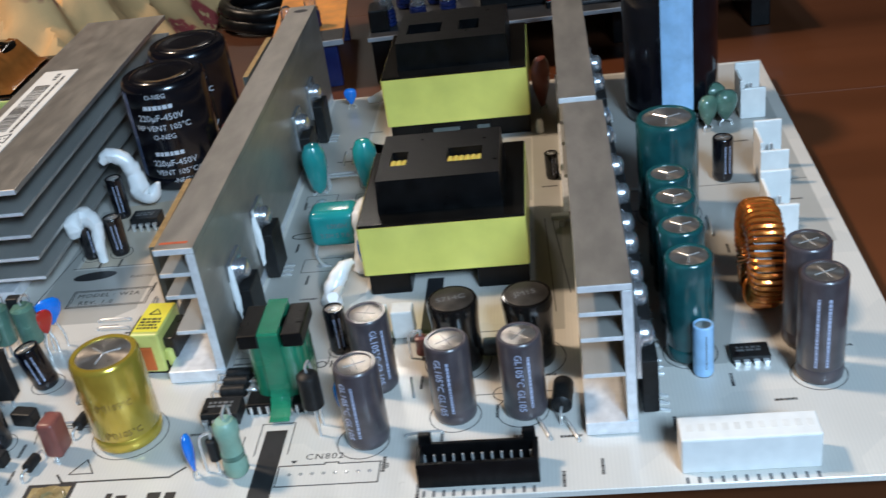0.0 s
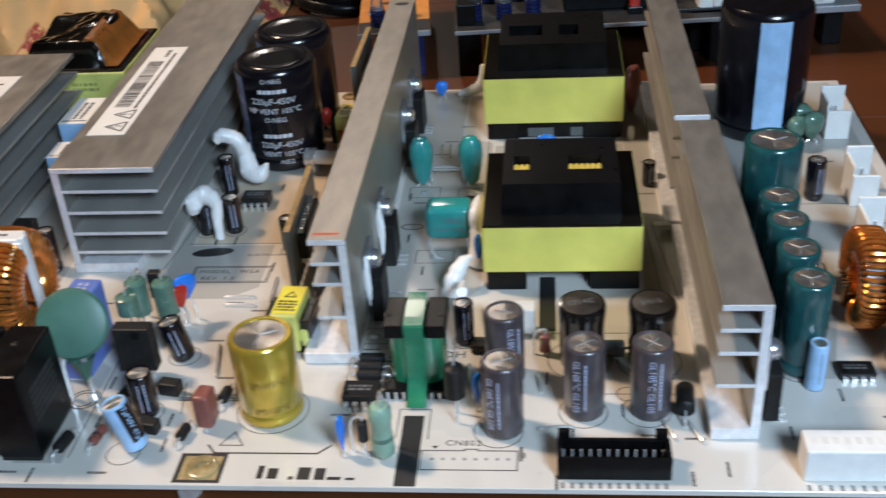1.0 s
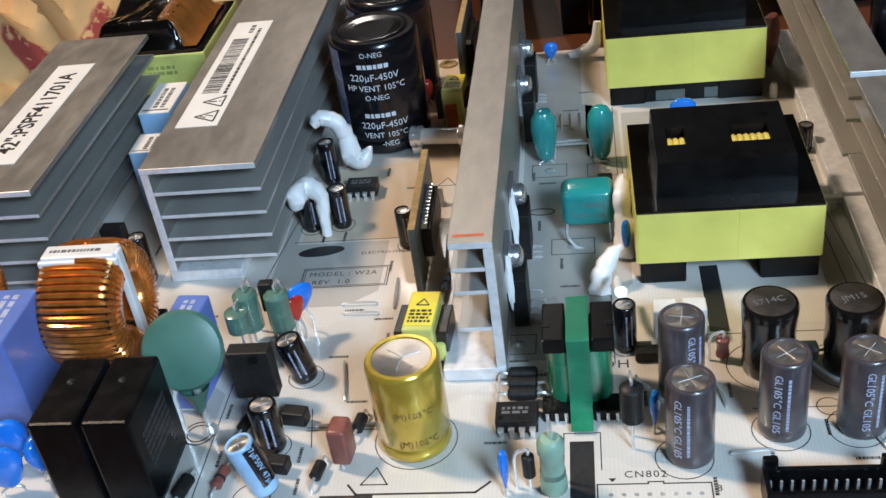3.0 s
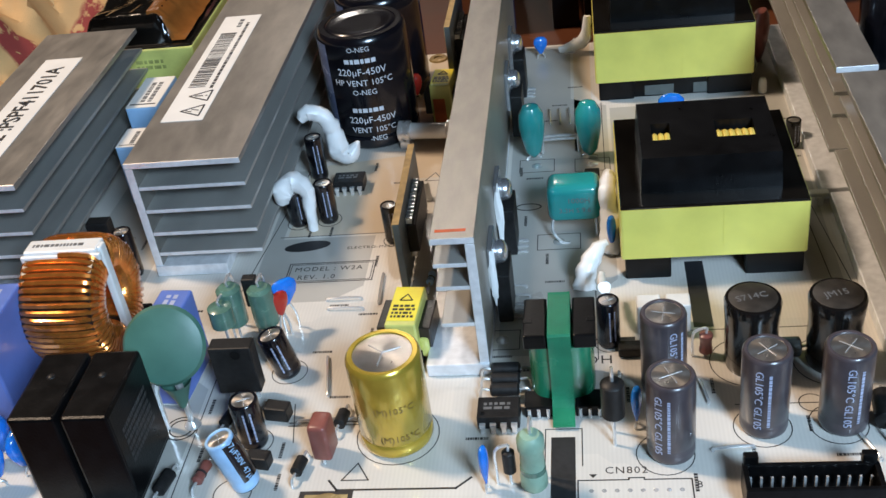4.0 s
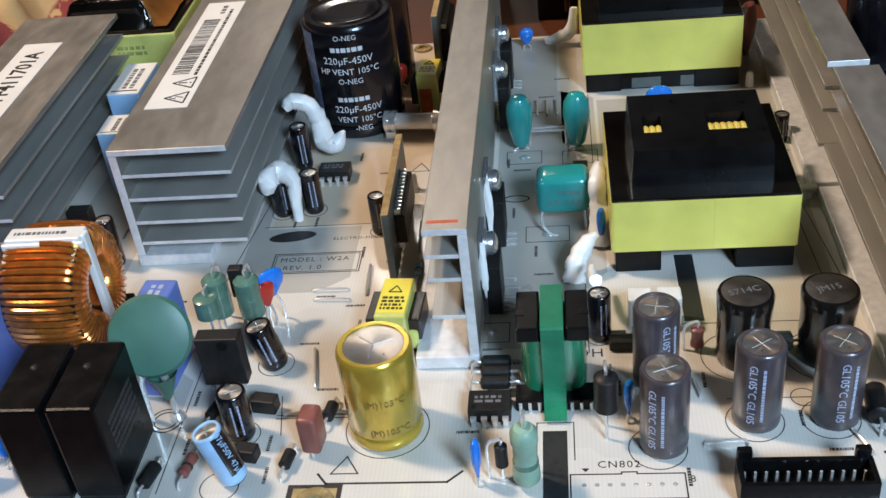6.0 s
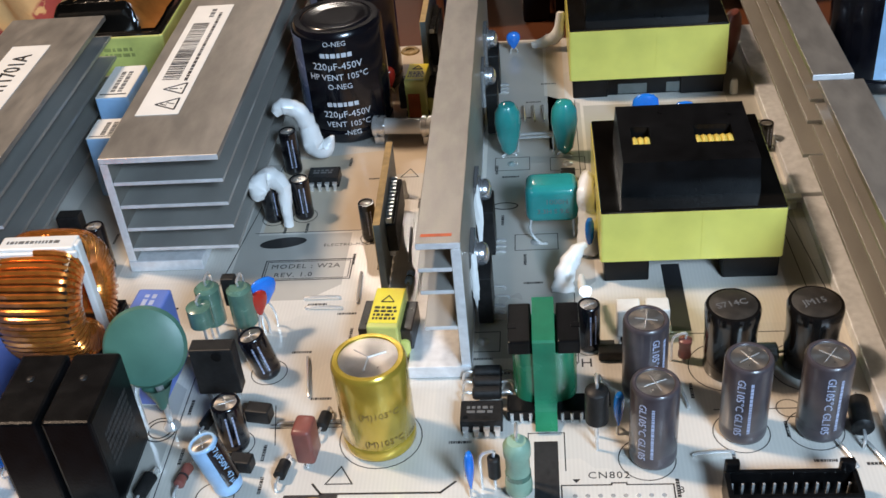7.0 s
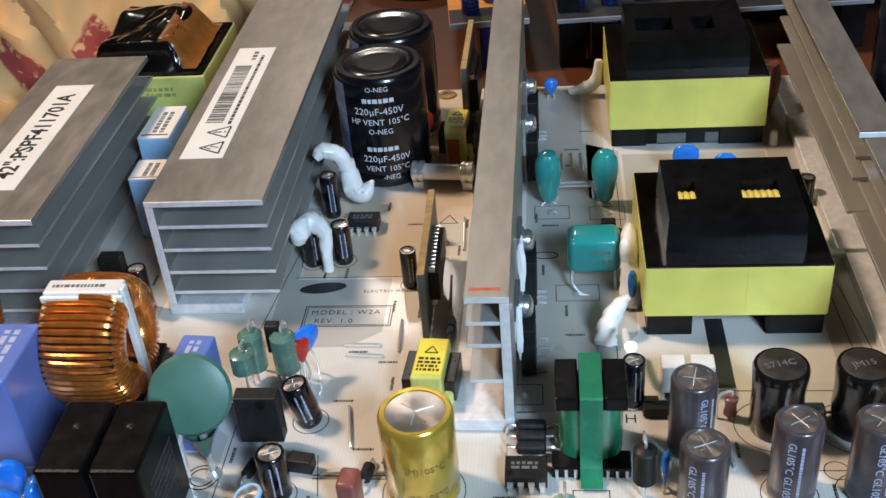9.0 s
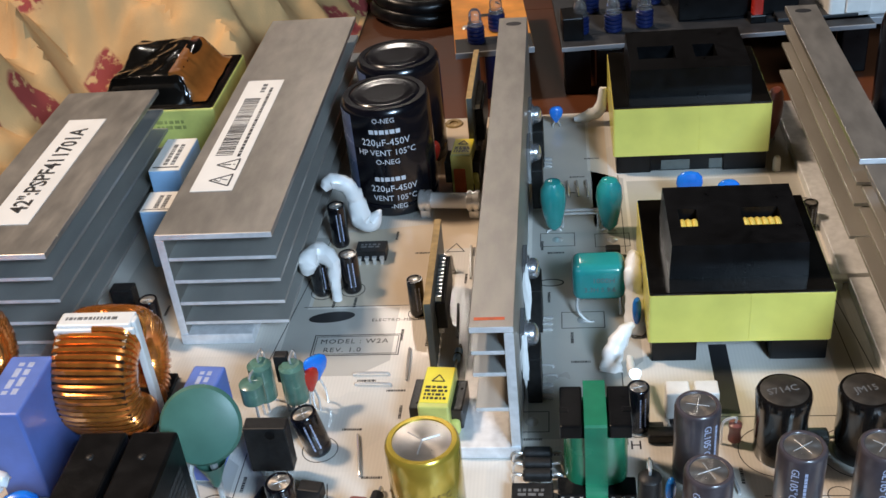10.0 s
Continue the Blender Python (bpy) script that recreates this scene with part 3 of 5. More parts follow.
def relay(x0, x1, y0, y1, h, label):
    t = thing("relay", (x0 + x1) / 2, (y0 + y1) / 2, 0, 0, label, "relay", "black relays")
    w, d = (x1 - x0) / 2, (y1 - y0) / 2
    case = part("case", box(-w, w, -d, d, 0.6, h, 0.7), BLACK, t)
    part("base", box(-w + 0.3, w - 0.3, -d + 0.3, d - 0.3, 0, 0.7), CHIP, t)
    part("vent_pip", moved(lathe([(0, 0.35), (0.5, 0.3), (0.9, 0.1), (1.0, -0.1)], 12), mm_pose(-w * 0.1, d * 0.25, h)), CHIP, t, smooth=True)
    bm = bars(6, 16, d * 1.3, h * 0.4, 7)
    part("printing", moved(bm, mm_pose(w + 0.02, 0, h * 0.55, 90, 0, 90)), INK_FAINT, case)
    return t


relay(-59.9, -49.7, -5.5, 15, 25, "black plastic relay with faint grey printing")
relay(-48.7, -38.6, -5.5, 15, 25, "black plastic relay with printed side beside another")


def toroid(name, x, y, z, r_out, r_in, half, wire, turns, gaps, turn, label, group=""):
    """Upright ring core wound with round wire; gaps: arcs (start, end in degrees) that carry a winding each."""
    t = thing(name, x, y, 0, turn, label, "choke", group)
    bm = bmesh.new()
    n, prof = 48, ((r_in + wire, -half + wire), (r_out - wire, -half + wire), (r_out - wire, half - wire), (r_in + wire, half - wire))
    rings = []
    for k in range(n):
        a = 2 * math.pi * k / n
        rings.append([bm.verts.new((w, r * math.cos(a), z + r * math.sin(a))) for r, w in prof])
    for k in range(n):
        p, q = rings[k], rings[(k + 1) % n]
        for j in range(4):
            bm.faces.new((p[j], p[(j + 1) % 4], q[(j + 1) % 4], q[j]))
    part("ring_core", bm, FERRITE, t)
    for a0, a1 in gaps:
        pts = []
        steps = 20
        for k in range(turns * steps + 1):
            u = k / (turns * steps)
            ang = radians(a0 + (a1 - a0) * u)
            s = 2 * math.pi * (k % steps) / steps
            mid, hr = (r_out + r_in) / 2, (r_out - r_in) / 2
            c, q = math.cos(s), math.sin(s)
            e = 0.62
            rr = mid + hr * math.copysign(abs(c) ** e, c)
            ww = half * math.copysign(abs(q) ** e, q)
            wob = 0.14 * wire * math.sin(k * 0.71)
            pts.append((ww + wob, (rr + wob) * math.cos(ang), z + (rr + wob) * math.sin(ang)))
        part("winding", tube(pts, wire, 6), COPPER, t, "shiny copper wire winding", True)
    return t


t = toroid("common_mode_choke", -66.8, 47.6, 15, 15.2, 6.2, 9.4, 0.78, 23, ((102, 258), (282, 438)), 0, "upright copper wound choke with white separator", "")
part("separator", box(-9.2, 9.0, -2.6, 2.8, 28.6, 30.6, 0.5), WHITE, t, "white nylon separator strip")
part("separator", box(8.0, 9.8, -1.4, 1.4, 2, 30.4, 0.4), WHITE, t, "white nylon separator strip")
part("separator_lip", box(-9.8, 10, -3.4, -2.2, 28.0, 29.8, 0.4), WHITE, t)
part("marking", moved(bars(1, 14, 13, 1.8, 4), mm_pose(-1, 0.1, 30.64)), INK_GREY, t)
part("base", box(-9, 9, -15, 15, 0, 1.6, 0.4), BLACK, t)
t = toroid("common_mode_choke", -107, 47, 17, 16, 7.4, 9.6, 0.72, 29, ((102, 258), (282, 438)), 0, "copper wound choke beside a blue capacitor", "")
part("separator", box(-10.2, 10.0, -2.6, 2.8, 31.4, 33.9, 0.5), WHITE, t, "white nylon separator strip")
part("base", box(-9, 9, -14, 14, 0, 1.6, 0.4), BLACK, t)
t = toroid("toroid_choke", 161.5, 51, 13.2, 12.8, 6.2, 3.8, 0.66, 44, ((-78, 258),), 0, "small upright copper wound ring choke", "")
leads(t, [[(0, -2, 1.6), (0, -2, 0)], [(0, 3, 1.6), (0, 3, 0)]])


def film_box(x0, x1, y0, y1, h, material, label, turn=0, marks=True, name="film_capacitor"):
    t = thing(name, (x0 + x1) / 2, (y0 + y1) / 2, 0, turn, label, "capacitor", "box film capacitors")
    w, d = (x1 - x0) / 2, (y1 - y0) / 2
    part("case", box(-w, w, -d, d, 0.5, h, 0.6), material, t)
    part("resin", box(-w + 0.6, w - 0.6, -d + 0.6, d - 0.6, 0, 0.6), WHITE, t)
    if marks:
        part("printing", moved(bars(2, 5, d * 1.1, w * 0.9, 3), mm_pose(0, d * 0.2, h + 0.02, 0, 0, 90)), INK_BLUE, t)
    return t


film_box(-86, -75.8, 19.5, 40, 26, BLUE_BOX, "tall blue box film capacitor")
film_box(-44.4, -36.6, 24.5, 42, 20.5, BLUE_BOX, "blue box film capacitor behind a green disc", -4)
for y0, y1, h, sx in ((133.4, 154.5, 22.5, -78.2), (113.5, 125, 20, -75.2)):
    t = film_box(sx - 5.2, sx + 5, y0, y1, h, BLUE_PALE, "pale blue film capacitor with a white printed top", 0, False)
    d = (y1 - y0) / 2
    part("top_label", box(-5.0, 4.8, -d + 0.1, d - 0.1, h - 0.1, h + 0.12, 0.05), PAPER, t)
    part("printing", moved(bars(2, 9, d * 1.3, 4.4, 9), mm_pose(0.4, 0, h + 0.16, 0, 0, 90)), INK_GREY, t)
    part("rule", box(-4.2, 4, -d * 0.82, -d * 0.76, h + 0.12, h + 0.17), INK, t)


def disc_part(name, x, y, z, r, thick, turn, material, legs, label, tilt=0, category="capacitor", group=""):
    """Dipped disc on two wire leads."""
    t = thing(name, x, y, 0, turn, label, category, group)
    bm = lathe([(0, -thick / 2), (r * 0.7, -thick / 2), (r * 0.93, -thick * 0.3), (r, 0), (r * 0.93, thick * 0.3), (r * 0.7, thick / 2), (0, thick / 2)], 36)
    moved(bm, mm_pose(0, 0, z, 90 + tilt, 0, 0))
    part("body", bm, material, t, smooth=True)
    for lx in legs:
        part("lead", tube([(lx * 0.8, -3.4 if tilt else 0, z - r * 0.75), (lx, -3.4 if tilt else -0.4, z - r - 1), (lx, -3.4 if tilt else -0.4, 0)], [0.95, 0.85, 0.7] if tilt else [0.6, 0.5, 0.4], 8), TIN, t, smooth=True)
    return t


t = disc_part("varistor", -36.4, 21.4, 20.6, 9.0, 3.4, 10, DISC_GREEN, (1.4, -4.2), "matt green disc varistor on a thick tinned lead", -30, "varistor")
part("neck", moved(lathe([(1.1, 6), (1.5, 8), (2.8, 11.5), (3.4, 13)], 16), mm_pose(0.9, -3.2, 0)), DISC_GREEN, t, smooth=True)
part("solder_eye", moved(lathe([(0.9, 1.6), (1.6, 0.8), (2.0, 0.06), (0, 0.04)], 20), mm_pose(1.4, -3.4)), TIN, t, smooth=True)


def drop(x, y, h, r, thick, material, label, turn=0, taper=0.45, group="dipped capacitors", cat="capacitor", lift=2.0, name="dipped_capacitor"):
    """Drop shaped dipped capacitor, narrow towards its leads."""
    t = thing(name, x, y, 0, turn, label, cat, group)
    m = (h - lift)
    prof = [(0, lift - 0.6), (r * 0.25, lift), (r * taper, lift + m * 0.12), (r * 0.86, lift + m * 0.38), (r, lift + m * 0.62), (r * 0.92, lift + m * 0.82), (r * 0.6, lift + m * 0.95), (0, h)]
    bm = lathe(prof, 24)
    for v in bm.verts:
        v.co.y *= thick / r
    part("body", bm, material, t, smooth=True)
    leads(t, [[(-r * 0.2, 0, lift), (-r * 0.5, 0, lift * 0.5), (-r * 0.5, 0, 0)], [(r * 0.2, 0, lift), (r * 0.5, 0, lift * 0.5), (r * 0.5, 0, 0)]], 0.3)
    return t


drop(39.6, 127.6, 18, 3.9, 3.8, TEAL, "glossy teal dipped capacitor on end", 10, 0.64, lift=0.8)
drop(55.9, 126.8, 18.4, 3.9, 3.8, TEAL, "glossy teal dipped capacitor on end", -10, 0.64, lift=0.8)
leads(thing("jumper_wire", 47.4, 131, 0, 0, "pair of bare tinned wires between teal capacitors", "wire"), [[(-5.4, -1, 0), (-5.2, -1, 4), (-4.6, -1, 4.6), (4.6, -1, 4.6), (5.2, -1, 4), (5.4, -1, 0)], [(-5.4, 1, 0), (-5.2, 1, 4), (-4.6, 1, 4.6), (4.6, 1, 4.6), (5.2, 1, 4), (5.4, 1, 0)]], 0.45)
for x, y, h, r, th, turn in ((33, -2.5, 12, 1.6, 1.0, 80), (63.4, 14.2, 11, 1.7, 1.1, 70), (40.6, 196, 8, 2.4, 1.5, 10), (80.2, 139, 12.5, 4.0, 1.8, 0), (91.2, 136, 11, 3.4, 1.6, 0), (60.6, 77, 11.5, 1.6, 1.2, 80)):
    drop(x, y, h, r, th, BLUE_DIP, "small bright blue dipped capacitor", turn)
drop(-18.8, 48.4, 13.6, 2.6, 1.0, RED_DIP, "orange red dipped disc behind a green resistor", 50, lift=7)
drop(-18.0, 51.0, 15.4, 3.6, 1.2, BLUE_DIP, "blue dipped disc behind a red one", 40, lift=8)
drop(0, 171, 9.5, 2.2, 2.0, RED_DIP, "small red dipped capacitor beside a black can", 0)
drop(111, 178, 20, 4.8, 2.6, RED_FILM, "brown red dipped capacitor beside a heat sink", 60)
for x, y, h, turn in ((-76, 9, 13, 20), (-73.6, 0.5, 13, 20), (-67.4, 6, 12, 75)):
    t = drop(x, y, h, 4.4, 1.9, BLUE_DIP, "blue dipped disc capacitor with a white glue cap", turn, 0.6)

t = thing("film_capacitor", 51.4, 90.8, 0, 0, "teal dipped box capacitor lying on its leads", "capacitor", "dipped capacitors")
part("body", box(-7, 7, -4.6, 4.6, 3.6, 14.6, 2.4, seg=5), TEAL, t, smooth=True)
part("printing", moved(letters("1000H", 2.2), mm_pose(1.2, -4.63, 10.5, 90)), INK_GREY, t)
part("printing", moved(letters("3.3H S 9.6", 2.0), mm_pose(0.2, -4.63, 7.6, 90)), INK_GREY, t)
leads(t, [[(-5.5, -3, 5), (-5.8, -6, 2.5), (-3.5, -8, 0.3), (-1.5, -8.2, 0)], [(5.5, -3, 5), (5.6, -5, 1), (5.6, -5.4, 0)]], 0.45)


def glue(x, y, z, pts, rad, label, group="white silicone blobs"):
    t = thing("silicone_blob", x, y, z, 0, label, "glue", group)
    p = curve_points(pts, 6)
    n = len(p)
    rs = []
    for k in range(n):
        u = k / (n - 1) * (len(rad) - 1)
        i = min(int(u), len(rad) - 2)
        rs.append((rad[i] * (1 - u + i) + rad[i + 1] * (u - i)) * (1 + 0.16 * noise.noise(Vector((k * 0.7, x, y)))))
    bm = tube(p, rs, 12)
    for v in bm.verts:
        v.co += Vector((noise.noise(v.co * 0.5), noise.noise(v.co * 0.5 + Vector((9, 0, 0))), noise.noise(v.co * 0.5 + Vector((0, 9, 0))))) * 0.5
    part("body", bm, GLUE, t, smooth=True)
    return t


glue(-22, 127, 0, [(-6, 0, 18), (-3.5, 1, 19.8), (0.5, 1.5, 18), (2.8, 1.5, 13), (3.6, 1, 7), (6.6, 1.2, 4.8), (9.4, 2.5, 8.5)], [1.5, 2.5, 2.4, 2.6, 3.4, 2.8, 0.5], "white silicone glue string on a capacitor")
glue(-22.5, 98, 0, [(-6.5, -1, 8), (-5.5, 0, 12), (-2, 0.6, 13.6), (1.4, -1.5, 11.5), (1.6, -3.2, 6), (1.4, -3.6, 0.8)], [1.6, 3.4, 3.0, 2.2, 1.7, 1.2], "white silicone glue over small capacitors")
glue(60.2, 88, 0, [(0.8, 8, 12), (0.3, 2, 15), (-0.2, -3.5, 13.5), (0.4, -5, 9), (0.2, -9, 3), (-0.4, -10, 0.2)], [0.9, 1.9, 2.3, 2.4, 3.0, 3.0], "thick white silicone glue beside a transformer")
glue(56.4, 66, 0, [(2.4, 4, 8.5), (0.2, 1, 8), (-2.6, -2, 4), (-3.2, -4.5, 0.4)], [1.0, 1.9, 2.7, 2.9], "white silicone glue spread on the board")
glue(57.2, 50, 0, [(0.4, 8, 8), (0.2, 3, 9.5), (0.6, -2, 11), (0.9, -4.5, 13)], [0.5, 1.0, 1.2, 1.4], "white silicone glue against a small capacitor")
glue(53.8, 197, 0, [(-7, 0, 2), (-2, 0.4, 3.2), (2, 0.2, 6), (3.2, 0, 14)], [1.0, 2.0, 2.2, 1.1], "white silicone glue at a transformer corner")
glue(-70, 100, 0, [(0, 0, 0.4), (0.4, 4, 8), (0, 8, 16)], [1.8, 2.0, 1.4], "white silicone glue beside pale blue capacitors")
glue(-81, 11, 0, [(0, 0, 12.5), (1, 0, 15), (2.8, 0.2, 14)], [1.2, 2.0, 1.4], "white silicone glue dab on blue capacitors")

# small black cans
SM = "small glossy black capacitor with pale printing"
for x, y, r, h, lean, turn in ((-18.6, 12.4, 3.2, 12.6, (0, 0), 0), (-15.6, 35.2, 3.2, 11.8, (0, -12), 0), (-24.6, 124, 2.6, 14, (0, 0), 0), (-26, 99, 2.6, 11.6, (0, 0), 30), (-17.5, 100, 2.7, 12.4, (0, 0), 0), (2.5, 88, 2.2, 11.6, (0, 0), 0), (58.6, 41.5, 2.6, 12.6, (0, 0), 0), (113, 126, 2.1, 8.4, (0, 0), 0), (162.8, 116, 3.0, 13.4, (0, 0), 0), (-68, 78, 2.6, 14.2, (0, 0), 0)):
    capacitor(x, y, r, h, SLEEVE_BLACK, SM, turn=turn, vent=4 if r > 2.5 else 0, print_mat=INK_BLUE, print_at=-70, lean=lean, group="small black capacitors", rows=2)
t = capacitor(-17.0, -0.4, 3.1, 13.6, SLEEVE_BLUE, "pale blue and black capacitor leaning over, marked 47\u00b5F50V", stripe=None, vent=4, lean=(0, -14), z=0.7, group="small black capacitors")
part("dark_field", patch(3.3, -62, 60, 2.9, 13.0, 0.05), SLEEVE_BLACK, t, "black printed field")
bm = bmesh.new()
for text, a in (("47\u00b5F50V 47\u00b5F", -32),):
    q = moved(letters(text, 1.9), mm_pose(0, 0, 0, 0, 0, -90))
    join(bm, wrap(q, 3.37, a, 8.0))
part("printing", bm, SLEEVE_BLUE, t)

capacitor(144.2, 23, 2.3, 13.4, SLEEVE_BLUE, "slim pale blue capacitor beside green ones", vent=0, print_mat=INK_GREY, print_at=-80, group="small capacitors", rows=1)

# black shrink-tube inductors
for x, y, mark in ((88.8, 33.2, "S714C"), (106, 33.2, "JM15")):
    t = thing("drum_inductor", x, y, 0, 0, "black shrink-wrapped drum inductor with a printed top", "inductor", "black drum inductors")
    prof = [(0, 0), (5.3, 0), (5.6, 1), (5.5, 4), (5.7, 6), (5.6, 11), (5.9, 15.0), (6.0, 17.1), (5.7, 17.9), (5.0, 18.0)]
    part("sleeve", lathe(prof, 40), INDUCT, t, smooth=True)
    part("top", lathe([(5.2, 17.92), (4.9, 18.1), (0, 18.15)], 40), INDUCT_TOP, t, smooth=True)
    part("marking", moved(letters(mark, 2.6), mm_pose(-0.3, 0, 18.18, 0, 0, 14)), INK_GREY, t)
    part("lead_end", moved(blob(1.0, 1.0, 1.8, 0.2, 2, 2), mm_pose(0.5, -5.2, 2)), GLOSS_BLACK, t, smooth=True)

# ceramic blocks behind the brown capacitors
for x in (67.8, 74.4):
    t = thing("ceramic_block", x, 46, 0, 0, "cream ceramic resistor block behind a capacitor", "resistor", "ceramic blocks")
    part("body", box(-2.7, 2.7, -2.4, 2.4, 0.6, 8.4, 0.4), CERAMIC, t)
    leads(t, [[(-1, 0, 0.8), (-1, 0, 0)], [(1, 0, 0.8), (1, 0, 0)]])


# ---- small transformers ----
def yellow_transformer(x, y, w, d, h, turn, label):
    t = thing("small_transformer", x, y, 0, turn, label, "transformer", "small yellow transformers")
    part("core", box(-w * 0.95, w * 0.95, -d * 0.42, d * 0.5, h * 0.30, h * 0.78, 0.3), FERRITE, t)
    part("bobbin", box(-w * 0.6, w * 0.6, -d * 0.55, d * 0.6, 0, h * 0.3, 0.3), BLACK, t)
    part("tape", box(-w * 0.55, w * 0.55, -d * 0.62, d * 0.64, h * 0.08, h, 0.5), YELLOW_PALE, t, "yellow tape wrap")
    lab = part("label", box(-w * 0.5, w * 0.5, -d * 0.5, d * 0.6, h + 0.0, h + 0.12, 0.05), LABEL_YELLOW, t, "yellow warning sticker")
    bm = bmesh.new()
    for a, b in (((-1.5, 2.5), (1.5, 2.5)), ((1.5, 2.5), (0, 4.8)), ((0, 4.8), (-1.5, 2.5))):
        tube([(*a, 0), (*b, 0)], 0.16, 4, bm)
    moved(bm, mm_pose(0, -0.8, h + 0.16))
    part("warning_triangle", bm, INK, lab)
    part("printing", moved(bars(4, 6, w * 0.8, d * 0.45, 5), mm_pose(0, -d * 0.2, h + 0.15)), INK, lab)
    part("tape_tail", box(-w * 0.42, w * 0.2, -d * 0.66, -d * 0.61, h * 0.15, h * 0.7, 0.1), ORANGE, t, "orange red tape end")
    side = box(w * 0.5, w * 0.85, -d * 0.5, d * 0.35, h * 0.12, h * 0.55, 0.8)
    part("winding", side, YELLOW_PALE, t, "bulging yellow winding")
    return t


yellow_transformer(12.6, 43.0, 6.6, 11.5, 12.2, -4, "small black transformer with a yellow warning sticker")
yellow_transformer(11.4, 154.4, 6, 9, 15.5, -4, "small yellow taped transformer beside the fuse")

def ribbon(points, x0, x1, thick):
    """A bent strip: (y, z) points along it, x0 to x1 across."""
    bm = bmesh.new()
    rows = []
    p = [Vector((y, z)) for y, z in points]
    for k, q in enumerate(p):
        d = (p[min(k + 1, len(p) - 1)] - p[max(k - 1, 0)]).normalized()
        n = Vector((-d.y, d.x)) * thick
        rows.append([bm.verts.new((x, v.x, v.y)) for x, v in ((x0, q), (x1, q), (x1, q + n), (x0, q + n))])
    for a, b in zip(rows, rows[1:]):
        for j in range(4):
            bm.faces.new((a[j], a[(j + 1) % 4], b[(j + 1) % 4], b[j]))
    bm.faces.new(rows[0])
    bm.faces.new(rows[-1][::-1])
    return bm


t = thing("green_transformer", 48.4, 27, 0, 0, "green taped transformer with black core wings", "transformer")
for sx in (-1, 1):
    bm = box(sx * 5.1 - 2.4, sx * 5.1 + 2.4, -6.9, 6, 16.7, 20.3, 0.4)
    part("core_wing", bm, BLACK, t)
    part("wing_notch", box(sx * 6.6 - 0.95, sx * 6.6 + 0.95, -2.5, -1.0, 20.2, 20.45, 0.1), BLACK, t)
part("core", box(-6.0, 6.0, 1, 6, 1.5, 16.8, 0.4), FERRITE, t)
ring = []
for k in range(40):
    a = 2 * math.pi * k / 40
    c, q = math.cos(a), math.sin(a)
    ring.append((6.9 * math.copysign(abs(c) ** 0.6, c), -0.2 + 6.6 * math.copysign(abs(q) ** 0.7, q)))
part("winding", plate(ring, 2.6, 16.8), TAPE_GREEN, t, "dark green polyester tape", True)
strap = curve_points([(0, 6.4, 12), (0, 6.4, 20.2), (0, 5.8, 20.8), (0, -6.4, 20.8), (0, -7.2, 20.2), (0, -7.3, 16), (0, -7.2, 7), (0, -8.6, 3.2), (0, -11.6, 1.2), (0, -13.4, 0.8)], 4)
part("tape_strap", ribbon([(p.y, p.z) for p in strap], -2.4, 2.3, -0.3), TAPE_GREEN, t, "green tape strap")
for sx in (-5.4, 5.4):
    part("bobbin_foot", box(sx - 3, sx + 3, -9.4, -4, 0, 3.0, 0.3), BLACK, t)
    for k in range(3):
        part("pin", tube([(sx - 2 + 2 * k, -9.5, 0), (sx - 2 + 2 * k, -9.5, 2.4)], 0.4, 6), TIN, t)


def varnished_choke():
    t = thing("filter_transformer", -92.5, 190, 0, 0, "black varnished transformer with yellow tape and amber strap", "transformer")
    part("core", box(-21.1, 21.1, -21.6, 21.6, 6, 27, 0.8), GLOSS_BLACK, t)
    part("tape_band", box(-21.5, 21.5, -22, 22, 6.5, 26.4, 0.6), YELLOW_PALE, t, "pale yellow tape")
    part("bobbin", box(-18, 18, -18, 18, 0, 6.2, 0.6), BLACK, t)
    # a loaf with sloping sides, taped round and crinkled
    bm = bmesh.new()
    bmesh.ops.create_grid(bm, x_segments=46, y_segments=46, size=1)
    for v in bm.verts:
        u, w = v.co.x, v.co.y
        lift = min(1.0, (1 - abs(u)) / 0.34, (1 - abs(w)) / 0.2)
        lift = lift * lift * (3 - 2 * lift)
        crease = 1.6 * noise.noise(Vector((u * 1.6, w * 1.3, 1))) + 0.7 * abs(noise.noise(Vector((u * 3.4, w * 2.6, 4))))
        v.co = Vector((-1.5 + u * 16.5, w * 19.5, 26.6 + 10 * lift - 1.3 * crease * lift))
    part("winding_wrap", bm, GLOSS_BLACK, t, "crinkled black varnished wrap", True)
    bm = bmesh.new()
    rows = []
    for k in range(25):
        w = -1 + k / 12
        end = max(0.0, min(1.0, (1 - abs(w)) / 0.16))
        row = []
        for x, z in ((6.6, 36.8), (9.8, 36.2), (13.2, 32.2), (15.6, 28.6), (18.4, 27.4)):
            row.append(bm.verts.new((x + 0.5 * noise.noise(Vector((w * 3, x, 0))), w * 18.6, 27.2 + (z - 27.2) * end + 0.35)))
        rows.append(row)
    for p, q in zip(rows, rows[1:]):
        for j in range(4):
            bm.faces.new((p[j], p[j + 1], q[j + 1], q[j]))
    part("strap", bm, AMBER_TAPE, t, "amber tape strap", True)
    part("printing", moved(bars(2, 6, 10, 4, 6), mm_pose(6, -22.05, 21, 90)), INK_GREEN, t)


varnished_choke()


